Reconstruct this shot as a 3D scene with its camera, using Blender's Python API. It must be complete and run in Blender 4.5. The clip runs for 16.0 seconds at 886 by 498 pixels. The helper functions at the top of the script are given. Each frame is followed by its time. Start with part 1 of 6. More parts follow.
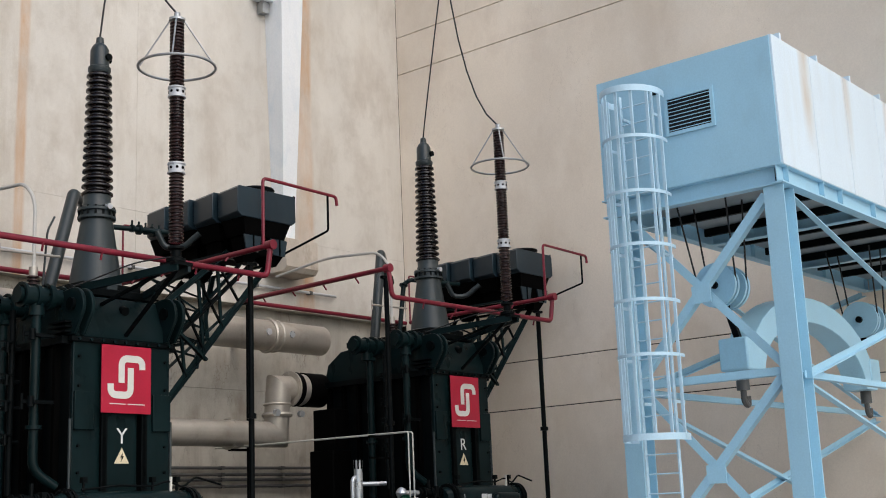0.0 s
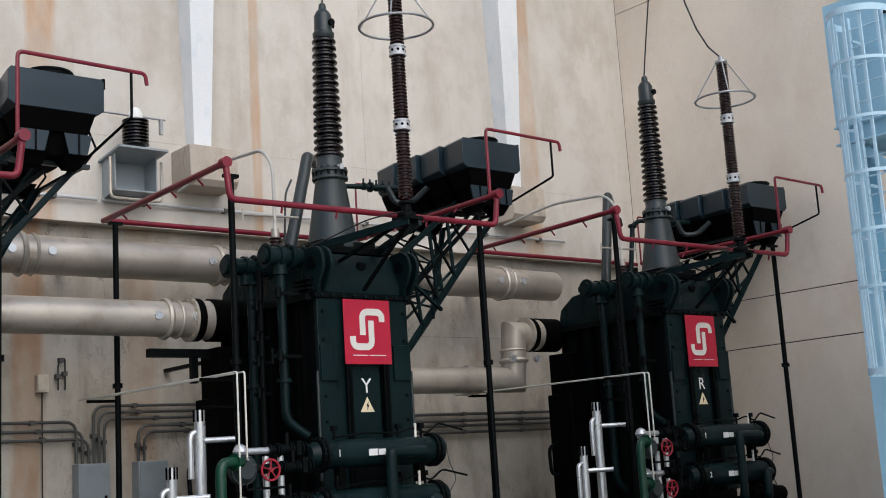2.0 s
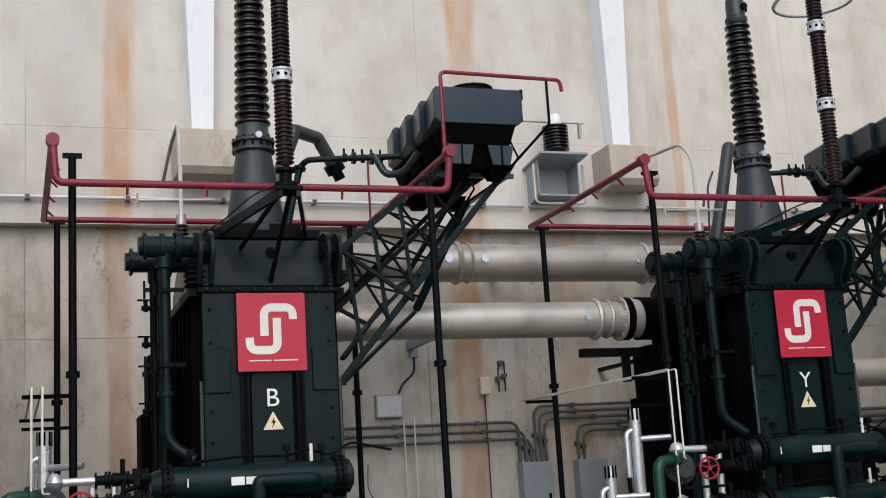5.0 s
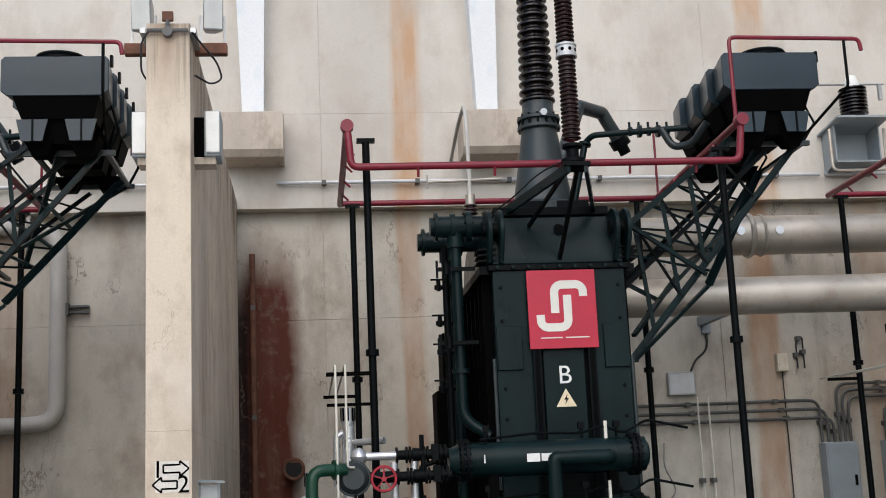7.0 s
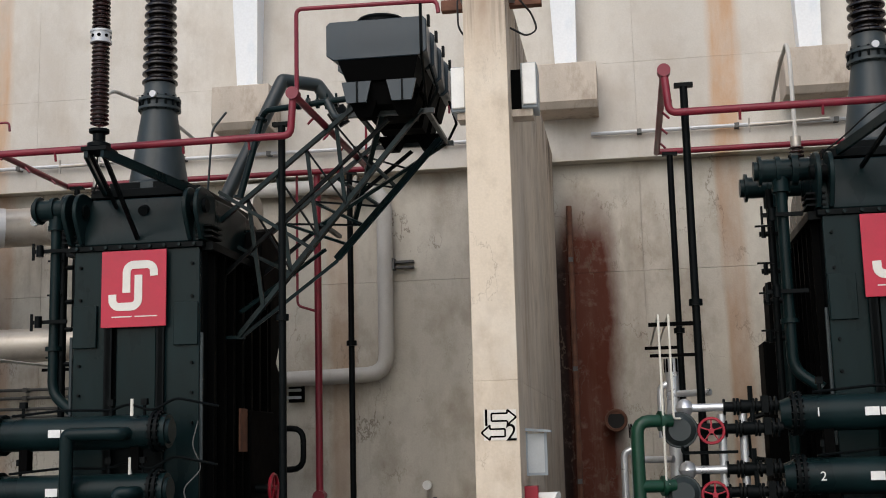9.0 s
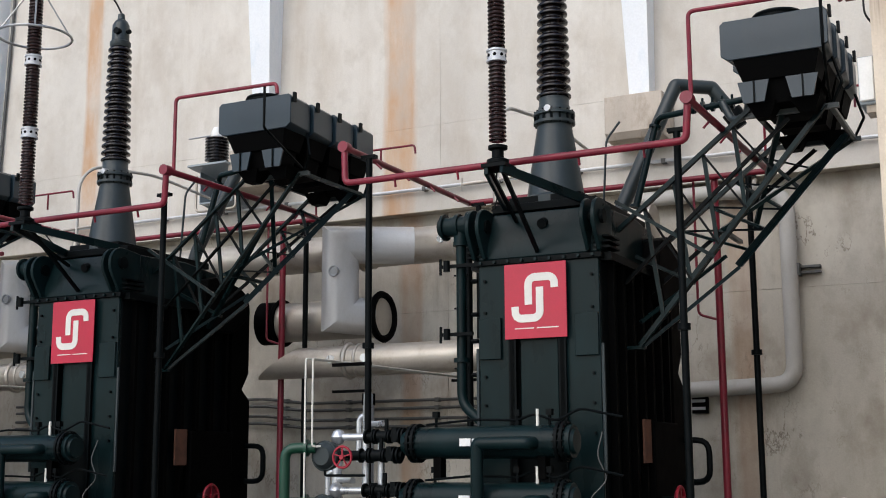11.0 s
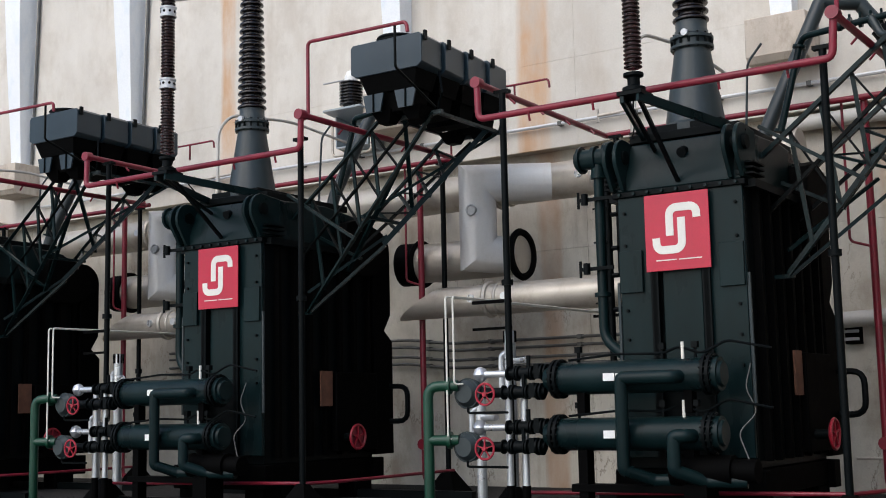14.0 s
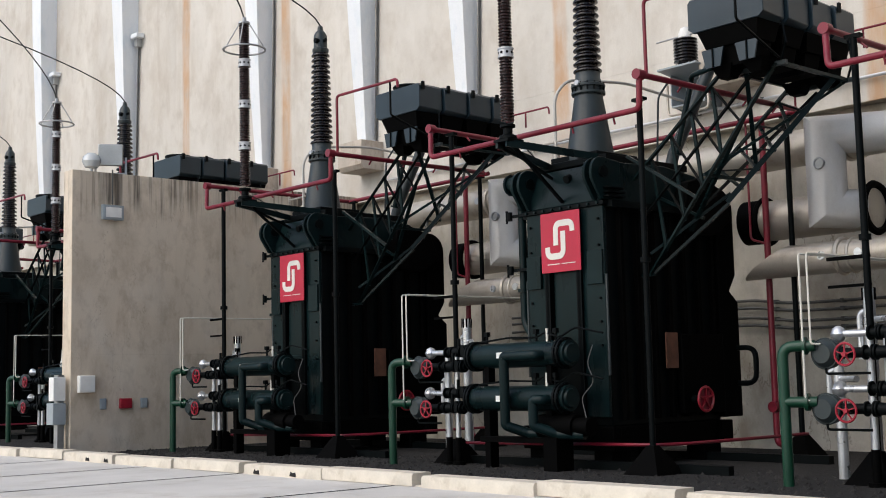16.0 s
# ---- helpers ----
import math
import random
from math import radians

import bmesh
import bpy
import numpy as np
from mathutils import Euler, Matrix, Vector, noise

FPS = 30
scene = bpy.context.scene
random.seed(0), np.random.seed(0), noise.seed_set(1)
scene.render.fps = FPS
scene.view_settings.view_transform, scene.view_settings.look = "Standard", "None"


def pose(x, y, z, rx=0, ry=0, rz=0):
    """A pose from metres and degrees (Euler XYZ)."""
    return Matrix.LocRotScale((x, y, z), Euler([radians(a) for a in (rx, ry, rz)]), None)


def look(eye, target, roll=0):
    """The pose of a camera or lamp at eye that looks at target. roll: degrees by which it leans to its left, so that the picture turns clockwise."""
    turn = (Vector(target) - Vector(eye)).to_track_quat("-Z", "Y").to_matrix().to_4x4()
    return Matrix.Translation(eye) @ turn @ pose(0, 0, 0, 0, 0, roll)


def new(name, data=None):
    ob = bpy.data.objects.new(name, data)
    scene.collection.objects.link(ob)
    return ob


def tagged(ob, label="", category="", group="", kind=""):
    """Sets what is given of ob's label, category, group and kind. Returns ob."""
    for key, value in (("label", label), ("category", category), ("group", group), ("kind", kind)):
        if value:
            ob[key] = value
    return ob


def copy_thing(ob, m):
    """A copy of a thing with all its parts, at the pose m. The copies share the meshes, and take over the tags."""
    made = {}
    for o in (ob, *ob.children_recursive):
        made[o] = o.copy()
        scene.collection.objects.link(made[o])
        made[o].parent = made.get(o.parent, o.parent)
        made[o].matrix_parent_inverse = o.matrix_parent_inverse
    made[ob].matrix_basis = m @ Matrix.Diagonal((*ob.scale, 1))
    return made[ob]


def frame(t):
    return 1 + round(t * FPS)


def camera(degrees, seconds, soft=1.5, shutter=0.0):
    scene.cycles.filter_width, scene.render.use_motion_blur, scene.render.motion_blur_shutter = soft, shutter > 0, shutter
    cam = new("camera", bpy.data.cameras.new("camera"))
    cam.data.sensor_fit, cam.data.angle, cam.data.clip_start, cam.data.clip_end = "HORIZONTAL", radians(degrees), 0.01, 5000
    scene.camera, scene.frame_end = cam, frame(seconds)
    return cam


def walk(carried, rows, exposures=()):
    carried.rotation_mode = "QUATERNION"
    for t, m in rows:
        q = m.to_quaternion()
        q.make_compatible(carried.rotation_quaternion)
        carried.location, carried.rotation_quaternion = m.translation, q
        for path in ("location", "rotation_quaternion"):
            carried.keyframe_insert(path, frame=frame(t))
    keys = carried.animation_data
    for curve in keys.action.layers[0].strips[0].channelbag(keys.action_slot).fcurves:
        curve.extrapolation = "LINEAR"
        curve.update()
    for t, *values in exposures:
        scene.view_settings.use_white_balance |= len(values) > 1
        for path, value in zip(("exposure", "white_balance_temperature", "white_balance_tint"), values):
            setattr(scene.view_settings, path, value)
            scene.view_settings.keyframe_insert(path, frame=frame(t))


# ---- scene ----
cam = camera(39.46, 16.0, soft=1.0)


def shot(x, y, z, yaw, pitch, roll):
    """Camera pose: eye, yaw to the right of +y, pitch up and roll, in degrees."""
    return pose(x, y, z, 90 + pitch, 0, -yaw) @ pose(0, 0, 0, 0, 0, roll)


ROWS = [
    (0, 0.116, 0.686, 1.704, 50.68, 12.03, -2.36), (0.5, 0.086, 0.64, 1.695, 48.99, 11.03, -2.34),
    (1, 0.059, 0.599, 1.686, 45.77, 10.31, -3.16), (1.5, 0.044, 0.57, 1.677, 42.96, 10.08, -3.41),
    (2, 0.05, 0.559, 1.672, 39.74, 10.06, -3.53), (2.5, 0.146, 0.576, 1.675, 35.82, 9.93, -3.62),
    (3, 0.197, 0.585, 1.687, 31.61, 10.1, -4.07), (3.5, 0.18, 0.563, 1.69, 27.91, 10.65, -4.43),
    (3.7, 0.177, 0.561, 1.691, 26.66, 10.83, -4.2), (5.8, 0.169, 0.611, 1.701, 15.12, 11.3, -3.66),
    (6, 0.164, 0.622, 1.702, 13.8, 11.36, -3.64), (6.5, 0.14, 0.668, 1.705, 10.03, 10.99, -3.15),
    (7, 0.106, 0.73, 1.705, 6.4, 10.78, -2.51), (7.5, 0.065, 0.793, 1.694, 2.28, 9.94, -1.6),
    (8, 0.031, 0.839, 1.682, -1.71, 8.79, -1.43), (8.5, 0.012, 0.87, 1.677, -5.35, 8.53, -1.5),
    (9, 0.01, 0.86, 1.679, -8.27, 9.15, -1.45), (9.5, 0.006, 0.846, 1.691, -11.01, 9.58, -1.59),
    (10, -0.011, 0.882, 1.715, -16.51, 9.84, -0.99), (10.2, -0.021, 0.903, 1.718, -19.05, 9.52, -0.6),
    (11.25, -0.1, 1.06, 1.69, -28.1, 10.2, -0.3), (11.8, -0.13, 1.15, 1.66, -29.1, 10.4, -0.2),
    (12.3, -0.162, 1.217, 1.639, -27.63, 9.59, -0.2), (12.5, -0.164, 1.232, 1.634, -26.56, 8.79, -0.18),
    (13, -0.153, 1.251, 1.631, -24.46, 6.84, -0.53), (13.5, -0.145, 1.254, 1.632, -26.53, 6.5, -0.69),
    (14, -0.149, 1.227, 1.634, -33.3, 7.31, -1.22), (14.5, -0.192, 1.186, 1.634, -39.29, 9.3, -1.67),
    (15, -0.253, 1.138, 1.621, -44.07, 9.47, -1.77), (15.5, -0.303, 1.101, 1.607, -46.89, 7.66, -1.19),
    (16, -0.352, 1.07, 1.589, -48.49, 6.04, -1.32),
]
walk(cam, [(r[0], shot(*r[1:])) for r in ROWS], [(0, 0.18, 6500, 10), (1.2, 0.16, 6450, 10), (2.5, 0.15, 6250, 10), (3.5, 0.16, 6250, 10), (6, 0.23, 6350, 10), (8.5, 0.2, 6450, 10), (9.5, 0.06, 6700, 10),
                                                (10.2, 0.2, 6450, 10), (12.5, 0.35, 6300, 10), (13.5, 0.34, 6250, 10), (14.5, 0.34, 6350, 10), (16, 0.28, 6600, 10)])

# ---- light: bright overcast sky, soft sun from behind the camera ----
world = bpy.data.worlds.new("overcast_sky")
scene.world = world
world.use_nodes = True
wn = world.node_tree.nodes
sky = wn.new("ShaderNodeTexSky")
sky.sky_type, sky.sun_disc = "NISHITA", False
sky.sun_elevation, sky.sun_rotation = radians(43), radians(191)
sky.air_density, sky.dust_density, sky.ozone_density = 1.0, 2.0, 1.0
world.node_tree.links.new(sky.outputs[0], wn["Background"].inputs[0])
wn["Background"].inputs[1].default_value = 0.15
sun_data = bpy.data.lights.new("sun", "SUN")
sun_data.energy, sun_data.angle, sun_data.color = 1.25, radians(70), (1.0, 0.98, 0.95)
sun = new("sun", sun_data)
sun.matrix_world = look((-7, -26, 34), (0, 10, 0))


# ---- materials ----
def mat(name, col, rough=0.6, metal=0.0, vary=0.25, scale=3.0, bump=0.15, grain=60.0, dirt=None, dirt_amount=0.5, streak=1.0, coat=0.0, spec=0.4):
    """Painted or raw surface: two scales of colour variation, streaked dirt and fine relief."""
    m = bpy.data.materials.new(name)
    m.use_nodes = True
    nt = m.node_tree
    n, ln = nt.nodes, nt.links
    b = n["Principled BSDF"]
    co = n.new("ShaderNodeTexCoord")
    mp = n.new("ShaderNodeMapping")
    mp.inputs["Scale"].default_value = (1, 1, 1 / streak)
    ln.new(co.outputs["Object"], mp.inputs[0])
    big = n.new("ShaderNodeTexNoise")
    big.inputs["Scale"].default_value, big.inputs["Detail"].default_value = scale, 6
    fine = n.new("ShaderNodeTexNoise")
    fine.inputs["Scale"].default_value, fine.inputs["Detail"].default_value = grain, 4
    ln.new(mp.outputs[0], big.inputs["Vector"])
    ln.new(co.outputs["Object"], fine.inputs["Vector"])
    ramp = n.new("ShaderNodeValToRGB")
    lo = tuple(c * (1 - vary) for c in col) + (1,)
    hi = tuple(min(1, c * (1 + vary * 0.6)) for c in col) + (1,)
    ramp.color_ramp.elements[0].position, ramp.color_ramp.elements[0].color = 0.3, lo
    ramp.color_ramp.elements[1].position, ramp.color_ramp.elements[1].color = 0.7, hi
    ln.new(big.outputs["Fac"], ramp.inputs[0])
    mix = n.new("ShaderNodeMix")
    mix.data_type, mix.blend_type = "RGBA", "MULTIPLY"
    mix.inputs[0].default_value = 0.22
    ln.new(ramp.outputs[0], mix.inputs[6])
    g2 = n.new("ShaderNodeValToRGB")
    g2.color_ramp.elements[0].color = (0.62, 0.62, 0.62, 1)
    g2.color_ramp.elements[0].position, g2.color_ramp.elements[1].position = 0.25, 0.75
    ln.new(fine.outputs["Fac"], g2.inputs[0])
    ln.new(g2.outputs[0], mix.inputs[7])
    out = mix.outputs[2]
    if dirt:
        dn = n.new("ShaderNodeTexNoise")
        dn.inputs["Scale"].default_value, dn.inputs["Detail"].default_value = scale * 2.3, 8
        dn.inputs["Roughness"].default_value = 0.65
        ln.new(mp.outputs[0], dn.inputs["Vector"])
        dr = n.new("ShaderNodeMapRange")
        dr.inputs[1].default_value, dr.inputs[2].default_value = 0.52, 0.75
        dr.inputs[4].default_value = dirt_amount
        ln.new(dn.outputs["Fac"], dr.inputs[0])
        dm = n.new("ShaderNodeMix")
        dm.data_type = "RGBA"
        dm.inputs[7].default_value = (*dirt, 1)
        ln.new(dr.outputs[0], dm.inputs[0])
        ln.new(out, dm.inputs[6])
        out = dm.outputs[2]
    ln.new(out, b.inputs["Base Color"])
    rr = n.new("ShaderNodeMapRange")
    rr.inputs[3].default_value, rr.inputs[4].default_value = max(0.05, rough - 0.12), min(1, rough + 0.12)
    ln.new(big.outputs["Fac"], rr.inputs[0])
    ln.new(rr.outputs[0], b.inputs["Roughness"])
    b.inputs["Metallic"].default_value = metal
    b.inputs["Coat Weight"].default_value = coat
    b.inputs["Specular IOR Level"].default_value = spec
    if bump:
        bp = n.new("ShaderNodeBump")
        bp.inputs["Strength"].default_value, bp.inputs["Distance"].default_value = bump, 0.01
        ln.new(fine.outputs["Fac"], bp.inputs["Height"])
        ln.new(bp.outputs[0], b.inputs["Normal"])
    return m


def base_link(m):
    b = m.node_tree.nodes["Principled BSDF"]
    return b.inputs["Base Color"].links[0].from_socket


def overlay(m, fac, col):
    """Lay a stain or shade colour over a material's base colour by a factor socket."""
    nt = m.node_tree
    mix = nt.nodes.new("ShaderNodeMix")
    mix.data_type = "RGBA"
    mix.inputs[7].default_value = (*col, 1)
    nt.links.new(fac, mix.inputs[0])
    nt.links.new(base_link(m), mix.inputs[6])
    nt.links.new(mix.outputs[2], nt.nodes["Principled BSDF"].inputs["Base Color"])


def math_node(m, op, a, b=None, clamp=False):
    nd = m.node_tree.nodes.new("ShaderNodeMath")
    nd.operation, nd.use_clamp = op, clamp
    for i, v in enumerate((a, b)):
        if v is None:
            continue
        if isinstance(v, (int, float)):
            nd.inputs[i].default_value = v
        else:
            m.node_tree.links.new(v, nd.inputs[i])
    return nd.outputs[0]


def noise_out(m, scale, stretch=(1, 1, 1), detail=6, rough=0.6):
    n, ln = m.node_tree.nodes, m.node_tree.links
    co, mp, t = n.new("ShaderNodeTexCoord"), n.new("ShaderNodeMapping"), n.new("ShaderNodeTexNoise")
    mp.inputs["Scale"].default_value = stretch
    t.inputs["Scale"].default_value, t.inputs["Detail"].default_value, t.inputs["Roughness"].default_value = scale, detail, rough
    ln.new(co.outputs["Object"], mp.inputs[0])
    ln.new(mp.outputs[0], t.inputs["Vector"])
    return t.outputs["Fac"]


def remap(m, v, a, b, lo=0.0, hi=1.0):
    nd = m.node_tree.nodes.new("ShaderNodeMapRange")
    for i, x in ((1, a), (2, b), (3, lo), (4, hi)):
        nd.inputs[i].default_value = x
    m.node_tree.links.new(v, nd.inputs[0])
    return nd.outputs[0]


def position(m):
    g, sp = m.node_tree.nodes.new("ShaderNodeTexCoord"), m.node_tree.nodes.new("ShaderNodeSeparateXYZ")
    m.node_tree.links.new(g.outputs["Object"], sp.inputs[0])
    return sp.outputs


def cracks(m, scale=0.55, width=0.006, col=(0.13, 0.095, 0.07), amount=0.8):
    """Thin wandering cracks in patches."""
    a = noise_out(m, scale, (1, 1, 0.5), 9, 0.62)
    line = remap(m, math_node(m, "ABSOLUTE", math_node(m, "SUBTRACT", a, 0.5)), 0.0, width, 1.0, 0.0)
    patch = remap(m, noise_out(m, 0.5), 0.47, 0.57, 0.0, amount)
    overlay(m, math_node(m, "MULTIPLY", line, patch), col)


def blotch(m, amount, col, scale=1.0):
    """Broad cloudy discolouration with soft ragged edges."""
    f = remap(m, noise_out(m, scale, (1.0, 1.0, 0.7), 7, 0.62), 0.5, 0.68, 0.0, amount)
    overlay(m, f, col)


def band(m, x0, half, z0, z1, col, amount, soft=0.25):
    """A run-down stain of a width about x0 between two heights, with a ragged edge."""
    px = position(m)
    wob = math_node(m, "MULTIPLY", math_node(m, "SUBTRACT", noise_out(m, 1.6, (1, 1, 0.12)), 0.5), half * 1.6)
    dx = math_node(m, "ABSOLUTE", math_node(m, "SUBTRACT", math_node(m, "ADD", px[0], wob), x0))
    fx = remap(m, dx, half * (1 - soft), half * (1 + soft), 1.0, 0.0)
    fz = math_node(m, "MULTIPLY", remap(m, px[2], z0, z0 + 0.8, 0.0, 1.0), remap(m, px[2], z1 - 0.8, z1, 1.0, 0.0))
    f = math_node(m, "MULTIPLY", math_node(m, "MULTIPLY", fx, fz), remap(m, noise_out(m, 2.5, (1, 1, 0.25)), 0.3, 0.62, 0.25, amount))
    overlay(m, f, col)


def patch(m, x0, half, z1, col, amount, edge):
    """A soft-edged stain, or a painted shadow, rising from the ground to a height."""
    px = position(m)
    wob = math_node(m, "MULTIPLY", math_node(m, "SUBTRACT", noise_out(m, 2.2, (1, 1, 0.35)), 0.5), edge * 2.2)
    dx = math_node(m, "ABSOLUTE", math_node(m, "SUBTRACT", math_node(m, "ADD", px[0], wob), x0))
    fx = remap(m, dx, half - edge, half + edge, 1.0, 0.0)
    fz = remap(m, math_node(m, "ADD", px[2], wob), z1 - 0.9, z1 + 0.2, 1.0, 0.0)
    f = math_node(m, "MULTIPLY", math_node(m, "MULTIPLY", fx, fz), remap(m, noise_out(m, 6.0), 0.25, 0.45, amount * 0.85, amount))
    overlay(m, f, col)


def streaks(m, amount, col, scale=1.3, low=0.54, high=0.72):
    """Narrow run-down dirt streaks all over a wall."""
    f = remap(m, noise_out(m, scale, (1, 1, 0.05), 8, 0.7), low, high, 0.0, amount)
    f = math_node(m, "MULTIPLY", f, remap(m, noise_out(m, 0.45), 0.4, 0.62, 0.15, 1.0))
    overlay(m, f, col)


def drips(m, top, length, col, amount):
    """Dark run-down marks of uneven length below a wall top."""
    px = position(m)
    a = remap(m, noise_out(m, 2.6, (1, 1, 0.03), 5, 0.7), 0.5, 0.62, 0.0, amount)
    reach = math_node(m, "MULTIPLY", noise_out(m, 1.1, (1, 1, 0.02), 3), length * 1.6)
    below = math_node(m, "SUBTRACT", top, px[2])
    fade = remap(m, math_node(m, "SUBTRACT", reach, below), 0.0, 0.5, 0.0, 1.0)
    overlay(m, math_node(m, "MULTIPLY", a, fade), col)


BEIGE = (0.635, 0.597, 0.535)
concrete_up = mat("painted_concrete", BEIGE, 0.85, vary=0.14, scale=0.35, grain=35, bump=0.25, dirt=(0.42, 0.35, 0.27), dirt_amount=0.55, streak=3.0, spec=0.12)
for x0, half in ((1.95, 0.26), (8.55, 0.3), (21.1, 0.28), (-11.75, 0.32), (-19.9, 0.22), (-31.4, 0.22), (-37.5, 0.25), (13.2, 0.12)):
    band(concrete_up, x0, half, -5, 40, (0.5, 0.27, 0.12), 0.75)
blotch(concrete_up, 0.6, (0.47, 0.42, 0.36), 0.8)
blotch(concrete_up, 0.35, (0.4, 0.35, 0.29), 1.9)
blotch(concrete_up, 0.4, (0.72, 0.69, 0.63), 0.55)
streaks(concrete_up, 0.45, (0.36, 0.29, 0.22))
# darker base than the upper panels, with blotches, streaks and cracks
concrete_low = mat("stained_concrete", (0.535, 0.5, 0.43), 0.85, vary=0.2, scale=0.5, grain=35, bump=0.3, dirt=(0.27, 0.21, 0.16), dirt_amount=0.65, streak=3.5, spec=0.12)
blotch(concrete_low, 0.7, (0.29, 0.24, 0.185), 1.1)
blotch(concrete_low, 0.6, (0.64, 0.61, 0.53), 0.7)
blotch(concrete_low, 0.28, (0.24, 0.205, 0.165), 2.3)
for x0, half, a in ((1.95, 0.2, 0.6), (8.4, 0.28, 0.7), (-5.0, 0.25, 0.4), (-11.6, 0.25, 0.5), (10.6, 0.3, 0.35)):
    band(concrete_low, x0, half, -3, 7.5, (0.36, 0.18, 0.08), a)
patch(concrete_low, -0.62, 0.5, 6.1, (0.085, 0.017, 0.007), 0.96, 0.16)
# near-black strip beside the drain pipe: its corner shadow painted into the wall colour
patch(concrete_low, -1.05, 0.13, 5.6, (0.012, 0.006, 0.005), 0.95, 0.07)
streaks(concrete_low, 0.7, (0.2, 0.15, 0.11))
cracks(concrete_low, 0.3, 0.004, amount=0.75)
cracks(concrete_low, 0.8, 0.004, (0.16, 0.12, 0.09), 0.5)
concrete_fire = mat("fire_wall_concrete", (0.66, 0.57, 0.455), 0.85, vary=0.15, scale=0.6, grain=40, bump=0.3, dirt=(0.3, 0.22, 0.15), dirt_amount=0.55, streak=3.0, spec=0.12)
blotch(concrete_fire, 0.55, (0.4, 0.33, 0.25), 1.2)
blotch(concrete_fire, 0.45, (0.34, 0.27, 0.2), 3.0)
blotch(concrete_fire, 0.4, (0.66, 0.62, 0.55), 0.8)
band(concrete_fire, -1.35, 0.2, 5.6, 7.6, (0.3, 0.2, 0.13), 0.75, 0.7)
cracks(concrete_fire, 0.35, 0.002, amount=0.4)
streaks(concrete_fire, 0.25, (0.32, 0.24, 0.17), 1.6)
drips(concrete_fire, 6.8, 1.3, (0.07, 0.055, 0.045), 0.85)
corbel_mat = mat("dirty_corbel_concrete", (0.53, 0.465, 0.39), 0.85, vary=0.18, scale=1.4, grain=40, bump=0.3, dirt=(0.2, 0.14, 0.09), dirt_amount=0.6, streak=2.0, spec=0.12)
streaks(corbel_mat, 0.6, (0.2, 0.14, 0.09), 3.0)
concrete_yard = mat("yard_concrete", (0.63, 0.61, 0.57), 0.9, vary=0.14, scale=0.5, grain=30, bump=0.2, dirt=(0.33, 0.28, 0.22), dirt_amount=0.4, spec=0.12)
kerb_mat = mat("kerb_concrete", (0.68, 0.62, 0.52), 0.9, vary=0.18, scale=1.5, grain=30, bump=0.3, dirt=(0.3, 0.23, 0.15), dirt_amount=0.5, spec=0.12)
# same concrete as the other walls, base raised to stand in for light
east_mat = mat("east_wall_concrete", (0.86, 0.755, 0.63), 0.85, vary=0.12, scale=0.3, grain=30, bump=0.2, dirt=(0.62, 0.51, 0.39), dirt_amount=0.5, streak=1.5, spec=0.12)
blotch(east_mat, 0.4, (0.64, 0.53, 0.41), 0.45)
blotch(east_mat, 0.3, (0.9, 0.82, 0.72), 0.8)
cracks(east_mat, 0.4, 0.0015, (0.4, 0.31, 0.23), 0.35)
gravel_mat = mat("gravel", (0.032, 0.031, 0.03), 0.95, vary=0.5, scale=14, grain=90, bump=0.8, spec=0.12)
white_fin = mat("white_paint", (0.82, 0.84, 0.85), 0.6, vary=0.06, scale=1.0, grain=25, bump=0.1, dirt=(0.5, 0.6, 0.68), dirt_amount=0.5, streak=2.5)
steel_green = mat("dark_green_paint", (0.0045, 0.0138, 0.0148), 0.3, vary=0.35, scale=2.0, grain=70, bump=0.1, dirt=(0.009, 0.017, 0.019), dirt_amount=0.5, streak=2.5, spec=0.13)
# dark steel parts; on the tank body and ribs also painted shade
steel_dark = mat("dark_steel_and_shade", (0.0022, 0.0036, 0.004), 0.45, vary=0.3, scale=3, grain=70, bump=0.1, dirt=(0.008, 0.0088, 0.0088), dirt_amount=0.5, spec=0.07)
cone_mat = mat("grey_green_paint", (0.026, 0.036, 0.038), 0.38, vary=0.2, scale=2, grain=60, bump=0.06, dirt=(0.05, 0.055, 0.05), dirt_amount=0.5, streak=3)
con_mat = mat("cooler_housing_paint", (0.012, 0.026, 0.036), 0.33, vary=0.2, scale=1.5, grain=60, bump=0.06, dirt=(0.03, 0.034, 0.034), dirt_amount=0.4, streak=2)
glaze = mat("brown_porcelain", (0.0075, 0.0045, 0.0042), 0.25, vary=0.25, scale=4, grain=40, bump=0.03, coat=0.4, spec=0.22)
glaze_red = mat("red_brown_porcelain", (0.026, 0.011, 0.0095), 0.28, vary=0.25, scale=4, grain=40, bump=0.03, coat=0.3, spec=0.22)
grey_metal = mat("galvanised_steel", (0.42, 0.43, 0.43), 0.4, metal=0.75, vary=0.2, scale=4, grain=80, bump=0.08, dirt=(0.3, 0.29, 0.27), dirt_amount=0.4)
pale_metal = mat("pale_grey_band", (0.55, 0.56, 0.57), 0.45, metal=0.3, vary=0.1, scale=6, grain=60, bump=0.05)
red_pipe = mat("red_pipe_paint", (0.19, 0.011, 0.026), 0.38, vary=0.25, scale=3, grain=60, bump=0.06, dirt=(0.1, 0.02, 0.02), dirt_amount=0.5)
red_bright = mat("red_wheel_paint", (0.32, 0.014, 0.03), 0.4, vary=0.2, scale=6, grain=60, bump=0.05)
sign_red = mat("sign_red", (0.45, 0.014, 0.042), 0.35, vary=0.08, scale=2, grain=40, bump=0.03, dirt=(0.35, 0.02, 0.03), dirt_amount=0.4)
